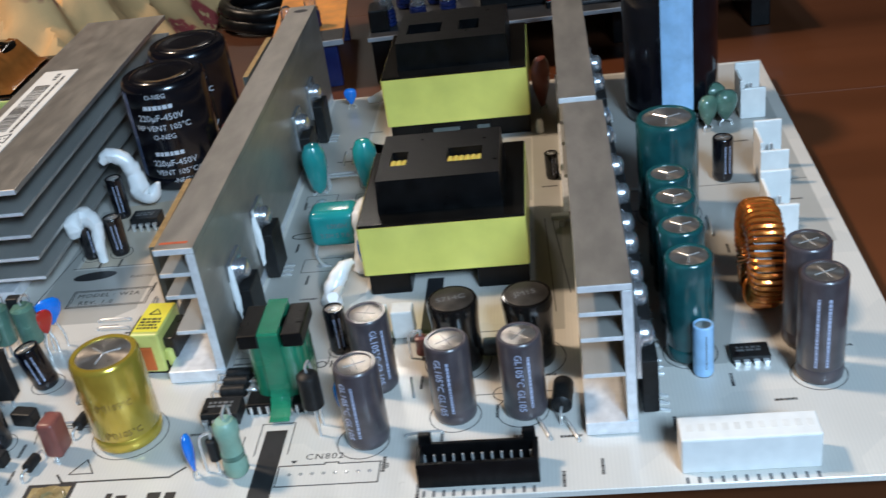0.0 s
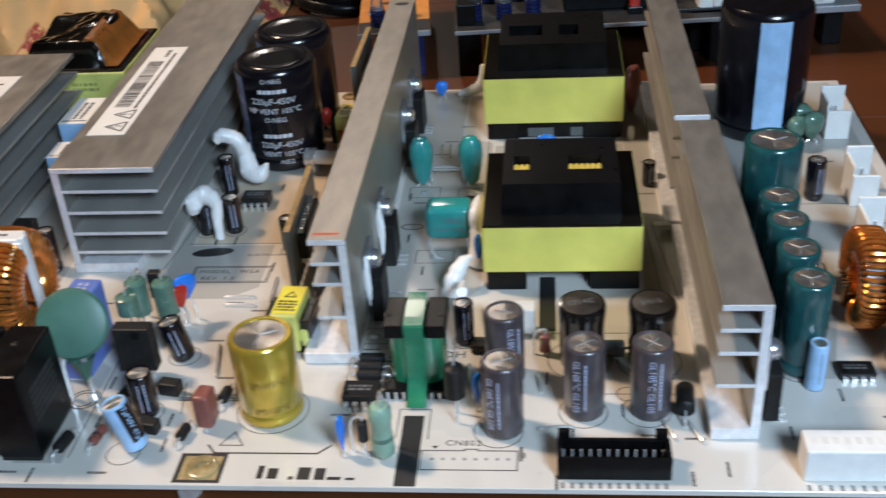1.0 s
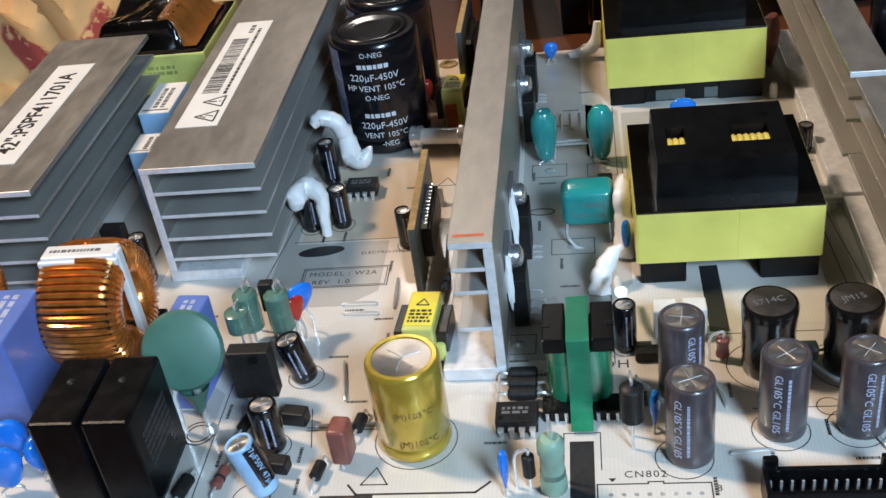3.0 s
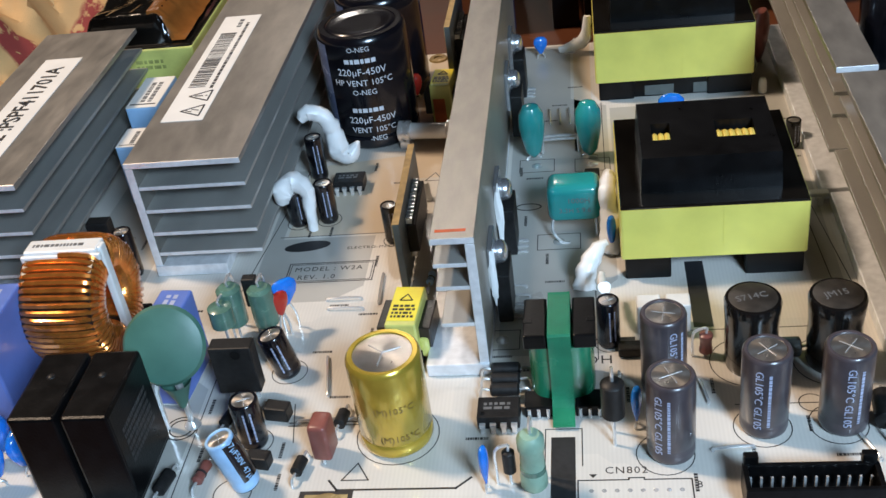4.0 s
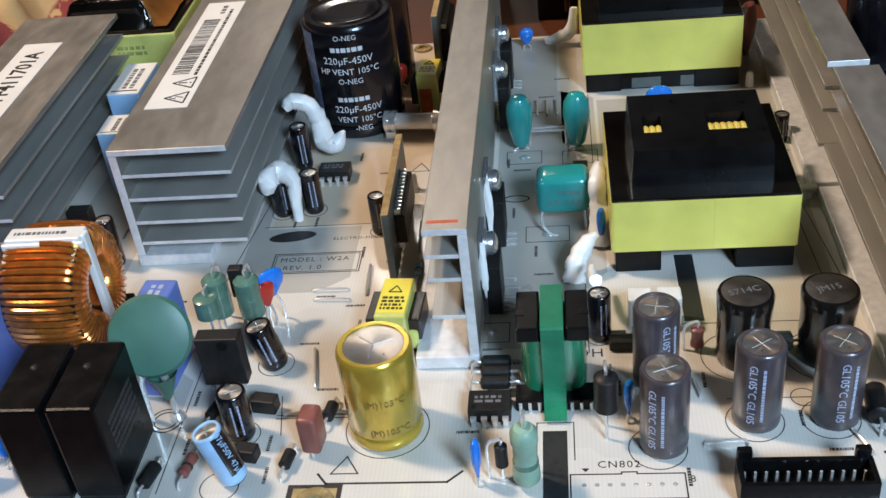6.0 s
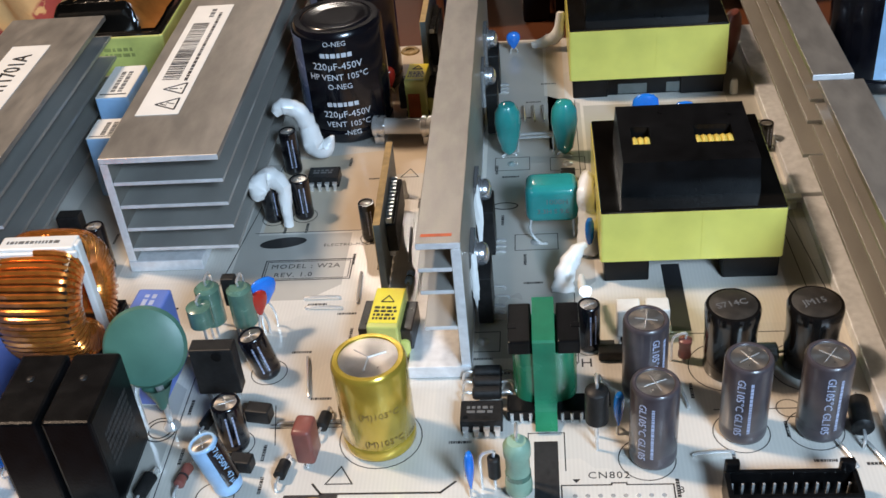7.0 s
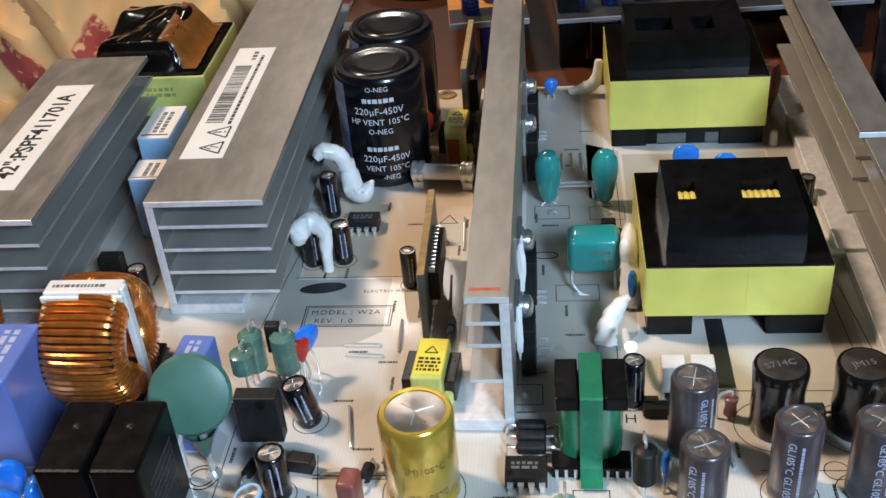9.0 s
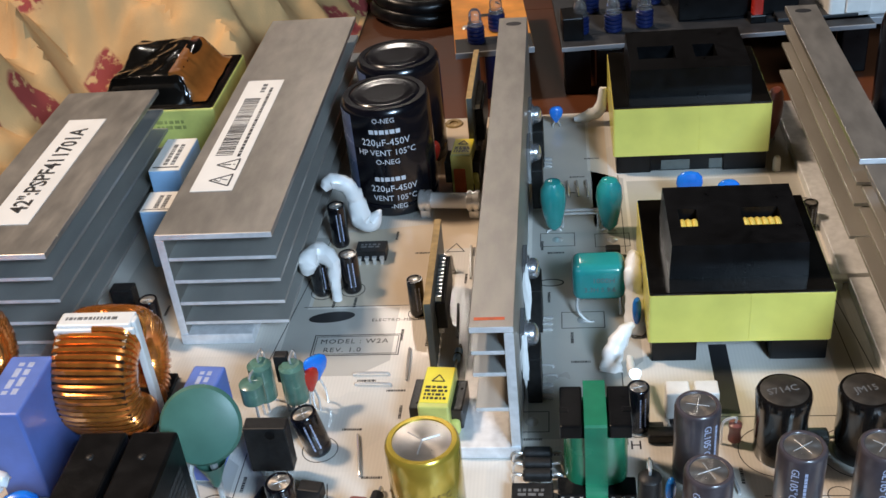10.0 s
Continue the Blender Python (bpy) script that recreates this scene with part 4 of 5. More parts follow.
# ---- chips, diodes, resistors ----
def dip(x, y, w, d, pins, turn, label, lift=0.5, h=3.4, name="dip_chip", group="small chips"):
    t = thing(name, x, y, 0, turn, label, "chip", group)
    bd = part("body", box(-w / 2, w / 2, -d / 2, d / 2, lift, lift + h, 0.25), CHIP, t)
    part("dimple", moved(lathe([(0, 0.03), (0.55, 0.05), (0.6, -0.02)], 12), mm_pose(-w / 2 + 1.2, -d / 2 + 1.3, lift + h)), BLACK, t)
    part("marking", moved(bars(2, 5, w * 0.7, d * 0.4, 2), mm_pose(0, 0.3, lift + h + 0.02)), INK_GREY, bd)
    for k in range(pins):
        px = -w / 2 + (k + 0.5) * w / pins
        for s in (-1, 1):
            bm = box(px - 0.65, px + 0.65, s * (d / 2 + 0.45) - 0.5, s * (d / 2 + 0.45) + 0.5, lift + h * 0.35, lift + h * 0.55)
            box(px - 0.5, px + 0.5, s * (d / 2 + 0.8) - 0.18, s * (d / 2 + 0.8) + 0.18, 0, lift + h * 0.5, 0, bm)
            part("pin", bm, TIN, t)
    return t


dip(34.6, 17.2, 9, 6.4, 4, 0, "black eight-pin chip with bright pins")
dip(-14, 116.5, 9, 6, 4, 0, "black eight-pin chip beside glued capacitors")
dip(155.2, 28, 8.6, 5.4, 4, 0, "flat black eight-pin chip on the board", 0.2, 1.8)


def transistor(x, y, w, d, h, turn, label, legs=3, z=1.5, name="transistor", group="transistors"):
    t = thing(name, x, y, 0, turn, label, "transistor", group)
    part("body", box(-w / 2, w / 2, -d / 2, d / 2, z, z + h, 0.35), CHIP, t)
    for k in range(legs):
        px = (k - (legs - 1) / 2) * w * 0.32
        part("leg", box(px - 0.4, px + 0.4, -0.3, 0.3, 0, z + 0.2), TIN, t)
    return t


t = transistor(-24.2, 27, 9.8, 4.0, 13, 0, "grey black power transistor standing on the board", 3, 3)
part("mark", moved(lathe([(0, 0.05), (1.1, 0.05), (1.2, 0)], 16), mm_pose(1.2, -2.3, 14.2, 90)), BLACK, t)
transistor(-14.5, 19.5, 5.6, 3.4, 3.6, -10, "small black transistor with marked face", 3, 0.6)
transistor(-15.5, 5, 5, 3.2, 3.2, -10, "small black transistor beside a leaning capacitor", 3, 0.6)
transistor(-25, 49, 3.4, 2.6, 8, 0, "small black transistor near green tubes", 2, 10)
transistor(-79, 88, 6.4, 4, 11, 0, "black transistor beside a heat sink", 3, 0.6)
transistor(56.3, 113, 4.2, 3, 3, 0, "tiny black chip between teal capacitors", 3, 0.4)
transistor(63.5, 37.5, 6, 3.4, 2.4, 0, "flat black chip on the board", 2, 0.3)


def screwed_transistor(x, y, z, face, label):
    """Power transistor clamped to a heat sink by a screw; face: +1 looks to +x, -1 to -x."""
    t = thing("power_transistor", x, y, 0, 0 if face > 0 else 180, label, "transistor", "transistors on heat sinks")
    part("tab", box(0, 1.2, -5.2, 5.2, z - 3, z + 9, 0.2), ZINC, t, "tinned metal tab")
    part("body", box(1.1, 4.6, -5.2, 5.2, z - 12, z + 1.5, 0.3), CHIP, t)
    bm = lathe([(0, 0), (3.5, 0), (3.5, 0.5), (2.8, 0.6), (2.8, 1.8), (2.4, 2.5), (1.5, 3.0), (0, 3.2)], 20)
    part("screw", moved(bm, mm_pose(1.2, 0, z + 5, 0, 90, 0)), ZINC, t, "chrome screw and washer", True)
    for k in (-2.5, 0, 2.5):
        part("leg", tube(curve_points([(2.6, k, z - 12), (3, k, z - 13), (5.5, k, max(0.4, z - 16)), (7, k, 0)], 3), 0.45, 6), TIN, t, smooth=True)
    return t


for y in (54.6, 82.0):
    t = screwed_transistor(31.95, y, 13, 1, "power transistor screwed to a heat sink with white paste")
    part("paste", moved(blob(0.9, 0.45, 7.5, 0.5, y, 3), mm_pose(1.0, -5.3, 14)), GLUE, t, "smear of white thermal paste", True)
for y in (144.4, 170):
    screwed_transistor(31.95, y, 13, 1, "power transistor screwed to the far end of a heat sink")
for k, y in enumerate((13, 26, 37, 48, 60, 73, 92)):
    screwed_transistor(128.45, y, 14 + 1.5 * (k % 2), 1, "power transistor screwed to a heat sink beside green capacitors")
for k, y in enumerate((110, 124, 150, 166)):
    screwed_transistor(127.05, y, 15, 1, "power transistor screwed to the rear heat sink")


def axial(x, y, r, length, material, turn, label, upright=False, bands=(), name="resistor", z=None):
    """Resistor or diode, lying or standing on its leads."""
    t = thing(name, x, y, 0, turn, label, name.replace("_", " "), name + "s")
    L = length
    dog = name == "resistor" and not material == TUBE_GREEN
    prof = [(0, 0), (r * 0.7, 0.1), (r, L * 0.08), (r, L * 0.25), (r * (0.88 if dog else 1), L * 0.32), (r * (0.88 if dog else 1), L * 0.68), (r, L * 0.75), (r, L * 0.92), (r * 0.7, L - 0.1), (0, L)]
    zz = r + 0.4 if z is None else z
    put = mm_pose(0, 0, zz) if upright else mm_pose(-L / 2, 0, zz, 0, 90, 0)
    part("body", moved(lathe(prof, 20), put), material, t, smooth=True)
    for b, m in bands:
        bm = lathe([(r * 0.9, L * b), (r * 0.9 + 0.12, L * b), (r * 0.9 + 0.12, L * (b + 0.08)), (r * 0.9, L * (b + 0.08))], 20)
        part("band", moved(bm, put), m, t)
    if upright:
        leads(t, [[(0, 0, zz), (0, 0, 0)], [(0, 0, zz + L), (0, 0, zz + L + 1.4), (0, r + 1.2, zz + L), (0, r + 1.4, zz), (0, r + 1.4, 0)]])
    else:
        leads(t, [[(s * L / 2, 0, zz), (s * (L / 2 + 1.8), 0, zz), (s * (L / 2 + 2.4), 0, 0)] for s in (-1, 1)])
    return t


axial(42.6, -3.0, 2.7, 14.6, RES_GREEN, 0, "pale green ceramic resistor with black band standing", True, ((0.12, INK), (0.34, TUBE_GREEN)), z=1.0)
t = axial(58.6, 9, 2.4, 9.5, CHIP, 0, "dark grey diode standing on a thick lead", True, ((0.7, INK_GREY),), name="diode", z=8)
axial(37.8, -1, 1.3, 6, CHIP, 90, "small dark diode standing on end", True, (), name="diode", z=3.2)
for k in range(3):
    axial(35.6, 24 + 3.4 * k, 1.5, 6.6, CHIP, 0, "glossy black diode, one of three side by side", False, ((0.7, TIN),), name="diode", z=2.6)
axial(-34.8, -0.6, 1.5, 6, CHIP, 78, "small dark diode lying on the board", False, ((0.7, INK_GREY),), name="diode")
axial(-27.4, 2.2, 1.2, 6, RED_FILM, 80, "small brown red resistor lying on the board", False, ((0.4, INK),))
axial(0.2, 17.2, 1.4, 4.6, CHIP, 80, "small dark diode beside the gold capacitor", False, (), name="diode")
axial(-6.6, 3.4, 1.3, 4.6, CHIP, 80, "small dark diode near a brown capacitor", False, (), name="diode")
axial(-25.8, 18.5, 1.3, 5, CHIP, 75, "small dark diode beside a transistor", False, (), name="diode")
axial(97, 35, 2.2, 5.6, GREY_BOARD, 0, "grey diode between two drum inductors", False, ((0.6, TIN),), name="diode")
axial(112.6, 15, 2.3, 9, CHIP, 85, "black diode lying beside a heat sink", False, (), name="diode")
axial(79.6, 36, 1.5, 5.5, RED_FILM, 90, "small red brown resistor beside an inductor", True, (), z=1)
axial(14.8, 68, 1.0, 4.5, BLUE_PALE, 85, "tiny pale blue resistor behind a yellow transformer", False, ((0.4, INK),))
for x, y, z in ((-30.8, 49, 4), (-22.4, 47, 5)):
    t = axial(x, y, 3.0, 11.6, TUBE_GREEN, 0, "green sleeved resistor standing on end", True, ((0.3, RES_GREEN),), z=z)
axial(-31.8, 43.6, 2.9, 6, TUBE_GREEN, 0, "green sleeved bead standing on end", True, (), z=8)

t = thing("film_capacitor", -1.6, 7.6, 0, -6, "brown red dipped film capacitor standing", "capacitor", "dipped capacitors")
part("body", box(-2.1, 2.1, -2.8, 3.0, 1.2, 10.6, 0.9, seg=3), RED_FILM, t, smooth=True)
leads(t, [[(0, -2, 1.6), (0, -2, 0)], [(0, 2.4, 1.6), (0, 2.4, 0)]])

# green varnished blobs beside the tall striped can
for k, (x, y, r) in enumerate(((166, 160, 4.6), (169.5, 153, 4.0), (163.5, 150, 3.6))):
    drop(x, y, 12, r, r * 0.7, TUBE_GREEN, "green dipped capacitor near white connectors", 20 * k)

# ---- daughter boards, fuse, post ----
for x, y0, y1, h, turn in ((9.0, 62, 101, 22, 0.8), (14.2, 160, 198, 29.5, -0.5)):
    t = thing("daughter_board", x, (y0 + y1) / 2, 0, turn, "thin upright tan daughter board with a black chip", "circuit board", "daughter boards")
    d = (y1 - y0) / 2
    bm = box(-0.8, 0.8, -d, d, 2.2, h, 0.12)
    part("substrate", bm, GREY_BOARD, t)
    part("edge", box(-0.86, 0.86, -d - 0.05, d + 0.05, h - 0.05, h + 0.08, 0.02), PHENOL, t, "bare tan edge")
    part("face", box(-0.95, -0.8, -d, d, 2.4, h - 0.1), PHENOL, t, "tan back face")
    chip = part("chip", box(0.8, 3.4, -d * 0.55, d * 0.55, h * 0.35, h * 0.72, 0.25), CHIP, t)
    for k in range(12):
        py = -d * 0.5 + k * d / 11.5
        for zz in (h * 0.72, h * 0.27):
            part("chip_pin", box(0.9, 2.4, py - 0.35, py + 0.35, zz, zz + 1.6), TIN, chip)
    for k in range(10):
        py = -d * 0.8 + k * d * 1.6 / 9
        part("header_pin", tube([(0.6, py, 3.2), (0.6, py, 0)], 0.35, 6), TIN, t)

t = thing("glass_fuse", 7.6, 139.2, 0, -5, "white glass fuse in metal clips", "fuse")
part("tube", moved(lathe([(0, -6.4), (2.5, -6.4), (2.5, 6.4), (0, 6.4)], 24), mm_pose(0, 0, 5.2, 0, 90, 0)), GLASS_TUBE, t, smooth=True)
part("filler", moved(lathe([(0, -6.3), (2.0, -6.3), (2.0, 6.3), (0, 6.3)], 20), mm_pose(0, 0, 5.2, 0, 90, 0)), CERAMIC, t, smooth=True)
for s in (-1, 1):
    part("end_cap", moved(lathe([(0, 5.6), (2.8, 5.6), (2.9, 6), (2.9, 9.3), (2.6, 9.6), (0, 9.7)], 24), mm_pose(0, 0, 5.2, 0, 90 * s, 0)), TIN, t, smooth=True)
    for q in (5.9, 8.0):
        part("clip", moved(lathe([(2.95, q), (3.35, q), (3.35, q + 1.2), (2.95, q + 1.2)], 24), mm_pose(0, 0, 5.2, 0, 90 * s, 0)), TIN, t, smooth=True)
    part("clip_leg", box(s * 7.6 - 1.6, s * 7.6 + 1.6, -2.2, 2.2, 0, 2.6, 0.2), TIN, t)

t = thing("indicator_post", 9.6, 108, 0, 0, "small white translucent indicator lamp", "indicator lamp")
part("body", lathe([(0, 0), (1.6, 0), (1.6, 0.8), (1.3, 0.9), (1.2, 4.5), (0.8, 5.6), (0, 5.9)], 20), WHITE, t, smooth=True)


# ---- connectors ----
t = thing("pin_header", 94.6, -6, 0, 0, "black two-row box header with bright pins", "connector")
bm = box(-12.4, 12.6, -3.8, 3.4, 0, 1.6, 0.2)
box(-12.4, 12.6, -3.8, -2.9, 1.2, 6.2, 0.2, bm)
box(-12.4, 12.6, 2.5, 3.4, 1.2, 6.2, 0.2, bm)
for s in (-12.4, 11.6):
    box(s, s + 1.0, -3.0, 2.6, 1.2, 6.2, 0.1, bm)
part("housing", bm, BLACK, t)
for s in (-12.2, 9.4):
    part("latch", box(s, s + 2.8, 2.6, 4.2, 0, 8.4, 0.3), BLACK, t)
for k in range(12):
    for y in (-1.3, 1.0):
        part("pin", box(-11 + 2 * k - 0.22, -11 + 2 * k + 0.22, y - 0.22, y + 0.22, 1, 4.6 if y > 0 else 3.0), TIN, t)

t = thing("wafer_connector", 149, -6, 0, 0, "white nylon multi-pin connector along the front edge", "connector", "white connectors")
part("housing", box(-13.6, 13.6, -3.6, 3.8, 0, 8.6, 0.4), WHITE, t)
for k in range(11):
    part("slot", box(-12.2 + 2.35 * k, -11.0 + 2.35 * k, -1.0, 1.2, 8.5, 8.64), CERAMIC, t)

for x, y in ((178.6, 162), (176.5, 116), (172.5, 84)):
    t = thing("wafer_connector", x, y, 0, 0, "white nylon two-pin connector near the board edge", "connector", "white connectors")
    bm = box(-4, 4, -6, 6, 0, 2, 0.3)
    box(-4, 4, -6, -5, 1.5, 10.5, 0.3, bm)
    box(-4, -3, -5.2, 6, 1.5, 13, 0.3, bm)
    box(-4, 4, 5, 6, 1.5, 15, 0.3, bm)
    part("housing", bm, WHITE, t)
    for k in (-2, 2):
        part("pin", tube([(0.5, k, 1), (0.5, k, 9)], 0.5, 6), TIN, t)
t = thing("plastic_clip", 117.4, 96, 0, 0, "small white plastic clip beside a heat sink", "clip")
part("body", box(-3.4, -1.7, -2, 1.4, 0, 2.4, 0.3), WHITE, t)
part("arm", box(-5.4, -0.3, -1.4, 1, 2.2, 3.4, 0.3), WHITE, t)
t = thing("plastic_clip", 109.6, 160, 0, 0, "small white plastic post beside the far transformer", "clip")
part("body", lathe([(0, 0), (1.3, 0), (1.2, 3.6), (0.8, 4.8), (0, 5.2)], 16), WHITE, t, smooth=True)


# ---- stickers ----
t = tagged(part("model_sticker", box(-109.5, -97.5, 84, 145.5, 35.03, 35.18, 0.03), PAPER), "white paper sticker with a printed model code", "sticker")
part("model_code", moved(letters("42\":PSPF411701A", 7.0, 0.06, 0.98, 0.14), mm_pose(-103.2, 114.5, 35.20, 0, 0, 90)), INK, t)
t = tagged(part("barcode_sticker", box(-57.4, -45.6, 98, 168.5, 35.03, 35.18, 0.03), PAPER), "white barcode sticker with two warning triangles", "sticker")
for y in (103.6, 112.4):
    bm = bmesh.new()
    q = [(-3.4, -3.2), (-3.4, 3.2), (2.6, 0)]
    for a, b in zip(q, q[1:] + q[:1]):
        tube([(a[0], a[1], 0), (b[0], b[1], 0)], 0.32, 4, bm)
    if y < 105:
        tube([(1.2, 0.2, 0), (-0.6, -0.7, 0), (-0.4, 0.8, 0), (-2.6, 0, 0)], 0.28, 4, bm)
    else:
        tube([(1.0, 0, 0), (-1.4, 0, 0)], 0.34, 4, bm)
        tube([(-2.1, 0, 0), (-2.6, 0, 0)], 0.34, 4, bm)
    for v in bm.verts:
        v.co.z *= 0.2
    moved(bm, mm_pose(-52.4, y, 35.22, 0, 0, 0))
    for v in bm.verts:
        v.co.x = -51.6 - (v.co.x + 51.6)
    part("warning_triangle", bm, INK, t)
rnd = random.Random(11)
bm, y = bmesh.new(), 118.0
while y < 155:
    w = rnd.choice((0.25, 0.4, 0.7))
    box(-55.4, -50.4, y, y + w, 35.16, 35.23, 0, bm)
    y += w + rnd.choice((0.25, 0.4, 0.6))
part("barcode", bm, INK, t)
part("small_print", moved(bars(1, 34, 46, 1.6, 5), mm_pose(-48.4, 140, 35.20, 0, 0, 90)), INK, t)
part("small_print", moved(bars(1, 3, 6, 2.4, 8), mm_pose(-51, 162.5, 35.20, 0, 0, 90)), INK_GREY, t)
t = tagged(part("marker_line", box(23.4, 30, 34.6, 35.6, 37.42, 37.47, 0.01), INK_RED), "short orange red marker line on a heat sink", "mark")


# ---- silkscreen and jumpers on the board ----
SILK = INK
SILK_GREY = INK_GREY


def silk(points, w=0.28, closed=False):
    bm = bmesh.new()
    p = points + points[:1] if closed else points
    for (xa, ya), (xb, yb) in zip(p, p[1:]):
        d = Vector((xb - xa, yb - ya))
        if d.length < 1e-6:
            continue
        n = Vector((-d.y, d.x)).normalized() * w / 2
        e = d.normalized() * w / 2
        plate([(xa + n.x - e.x, ya + n.y - e.y), (xb + n.x + e.x, yb + n.y + e.y), (xb - n.x + e.x, yb - n.y + e.y), (xa - n.x - e.x, ya - n.y - e.y)], 0.004, 0.03, bm)
    return bm


def circle(x, y, r, n=28, ry=None):
    return [(x + r * math.cos(2 * math.pi * k / n), y + (ry or r) * math.sin(2 * math.pi * k / n)) for k in range(n)]


def words(text, x, y, size, turn=0):
    part("board_legend", moved(letters(text, size, 0.03, 1.15), mm_pose(x, y, 0.02, 0, 0, turn)), SILK, pcb)


words("CN802", 60.6, 1.9, 2.6)
words("MODEL : W2A", -13.6, 76.2, 2.6)
words("REV. 1.0", -16.4, 72.6, 2.6)
words("ELECTRO-MECHANICS", -0.5, 85.4, 1.7)
words("HO", 56, 36, 4.0, 180)
words("8", 74.6, -2.2, 2.4)
part("outline", silk([(-24.5, 79), (-1.2, 79), (-1.2, 70.4), (-24.5, 70.4)], 0.3, True), SILK, pcb)
part("outline", silk([(-23.9, 78.4), (-1.8, 78.4), (-1.8, 71), (-23.9, 71)], 0.2, True), SILK, pcb)
part("maker_oval", moved(plate(circle(0, 0, 6.4, 32, 2.4), 0.004, 0.035), mm_pose(-21.5, 87.2, 0, 0, 0, 8)), SILK, pcb, "solid black printed oval")
part("corner_line", silk([(0, 0.6), (2, -2), (26.6, -2), (29.5, 0.8)], 0.5), SILK, pcb)
part("connector_outline", silk([(51, -0.6), (61, -0.6), (61, -0.1), (64, -0.1), (64, -0.6), (73.2, -0.6), (73.2, -7), (51, -7)], 0.3, True), SILK, pcb)
for k in range(8):
    part("solder_pad", moved(lathe([(0, 0.02), (0.4, 0.04), (0.5, 0.01)], 12), mm_pose(53.6 + 2.5 * k, -3.4)), TIN, pcb, smooth=True)
part("pin_marker", plate([(53.2, 1.0), (54.8, 1.0), (54, 0.0)], 0.004, 0.03), SILK, pcb)
for r in (2.6, 3.6):
    part("ring", silk(circle(-36.9, 17.2, r), 0.35, True), SILK, pcb)
for x, y, r in ((-18.6, 12.4, 4.0), (-15.6, 35.2, 4.2), (12.9, 13.6, 8.9), (68.6, 6.2, 5.8), (88.6, 13.2, 5.8), (103.6, 13.6, 5.8), (88.2, 33.5, 8), (105.8, 33, 8), (99.5, 20, 2.6), (2.5, 88, 2.8), (58.6, 41.5, 3.2), (-26, 99, 3.4), (-17.5, 100, 3.4), (-20, -2.4, 4), (142.3, 30.8, 6.2), (168.8, 20.3, 6), (145, 97, 9)):
    part("outline", silk(circle(x, y, r), 0.22, True), SILK, pcb)
for x, y, s in ((40.5, 123, 5), (56.5, 122, 5), (47, 83.5, 5.6), (34, 44, 4)):
    part("outline", silk([(x - s, y - 3.5), (x + s, y - 3.5), (x + s, y + 3.5), (x - s, y + 3.5)], 0.22, True), SILK, pcb)
    part("solder_pad", moved(lathe([(0, 0.5), (0.8, 0.3), (1.6, 0.02)], 16), mm_pose(x, y)), TIN, pcb, smooth=True)
for x, y, r in ((38.6, 101, 3.4),):
    part("outline", silk(circle(x, y, r, 28, 1.6), 0.4, True), SILK, pcb)
# warning triangles
for x, y, s in ((5.4, 2.6, 2.8), (10.5, 120, 2.6)):
    part("outline", silk([(x - s, y - s * 0.7), (x + s, y - s * 0.7), (x, y + s)], 0.3, True), SILK, pcb)
# long outlines and lines
for pts in ([(-33, -4), (-33, 34)], [(-36, 62), (-28, 130)], [(-30, 92), (2, 92)], [(-12, 18), (5, 18)], [(-12, 17), (5, 17)], [(41, 10), (41, 0)], [(44.4, 3.4), (44.4, 14), (52, 14), (52, 3.4)], [(110, 100), (112, 52)], [(112, 101), (116, 60)], [(60, 115), (60, 160)], [(-12, 24), (-10, 12)], [(56, 36), (56, 62)], [(130, 112), (186, 112)], [(-90, 96), (-74, 96)], [(36, 55), (36, 60)], [(70, 45), (110, 45)], [(84, 20), (112, 20)]):
    part("outline", silk(pts, 0.24), SILK, pcb)
# designators too small to read
rnd = random.Random(21)
spots = [(-30, 9), (-12, 9.6), (-11, 0.6), (-24, -9), (-2, 26), (5, 22), (-9, 42), (-31.5, 24), (-46, -9), (30, 11.8), (39, 33), (62, 24), (80, 26), (74, -1.6), (86, 5), (104, 5), (98, 14), (109, 26), (114, 4), (34, 38), (46, 66), (44, 76), (38, 94), (40, 116), (56, 115), (44, 150), (47, 160), (52, 172), (36, 120), (-22, 94), (-16, 94), (-1, 78.6), (6, 76), (14.5, 104), (10, 100), (16, 118), (1, 118), (-20, 116), (-8, 128), (132, 14), (150, 20), (160, 12), (176, 30), (150, 60), (158, 76), (170, 70), (180, 100), (134, 100), (156, 130), (172, 140), (82, 120), (96, 124), (112, 120), (114, 142), (-70, 92), (-66, 66), (-46, 60), (-8, 60), (0, 56), (2, 48), (136, 6), (120, -6), (112, -9), (82, -10.6), (-40, -10), (-60, -10), (-80, -10), (-100, -10)]
bm = bmesh.new()
for x, y in spots:
    join(bm, moved(bars(1, 11, 4.8, 1.25, rnd.randint(1, 99), 0.02), mm_pose(x, y, 0.02, 0, 0, rnd.choice((0, 0, 90, -90)))))
tagged(part("designator_print", bm, SILK, pcb), "", "", "", "stuff")


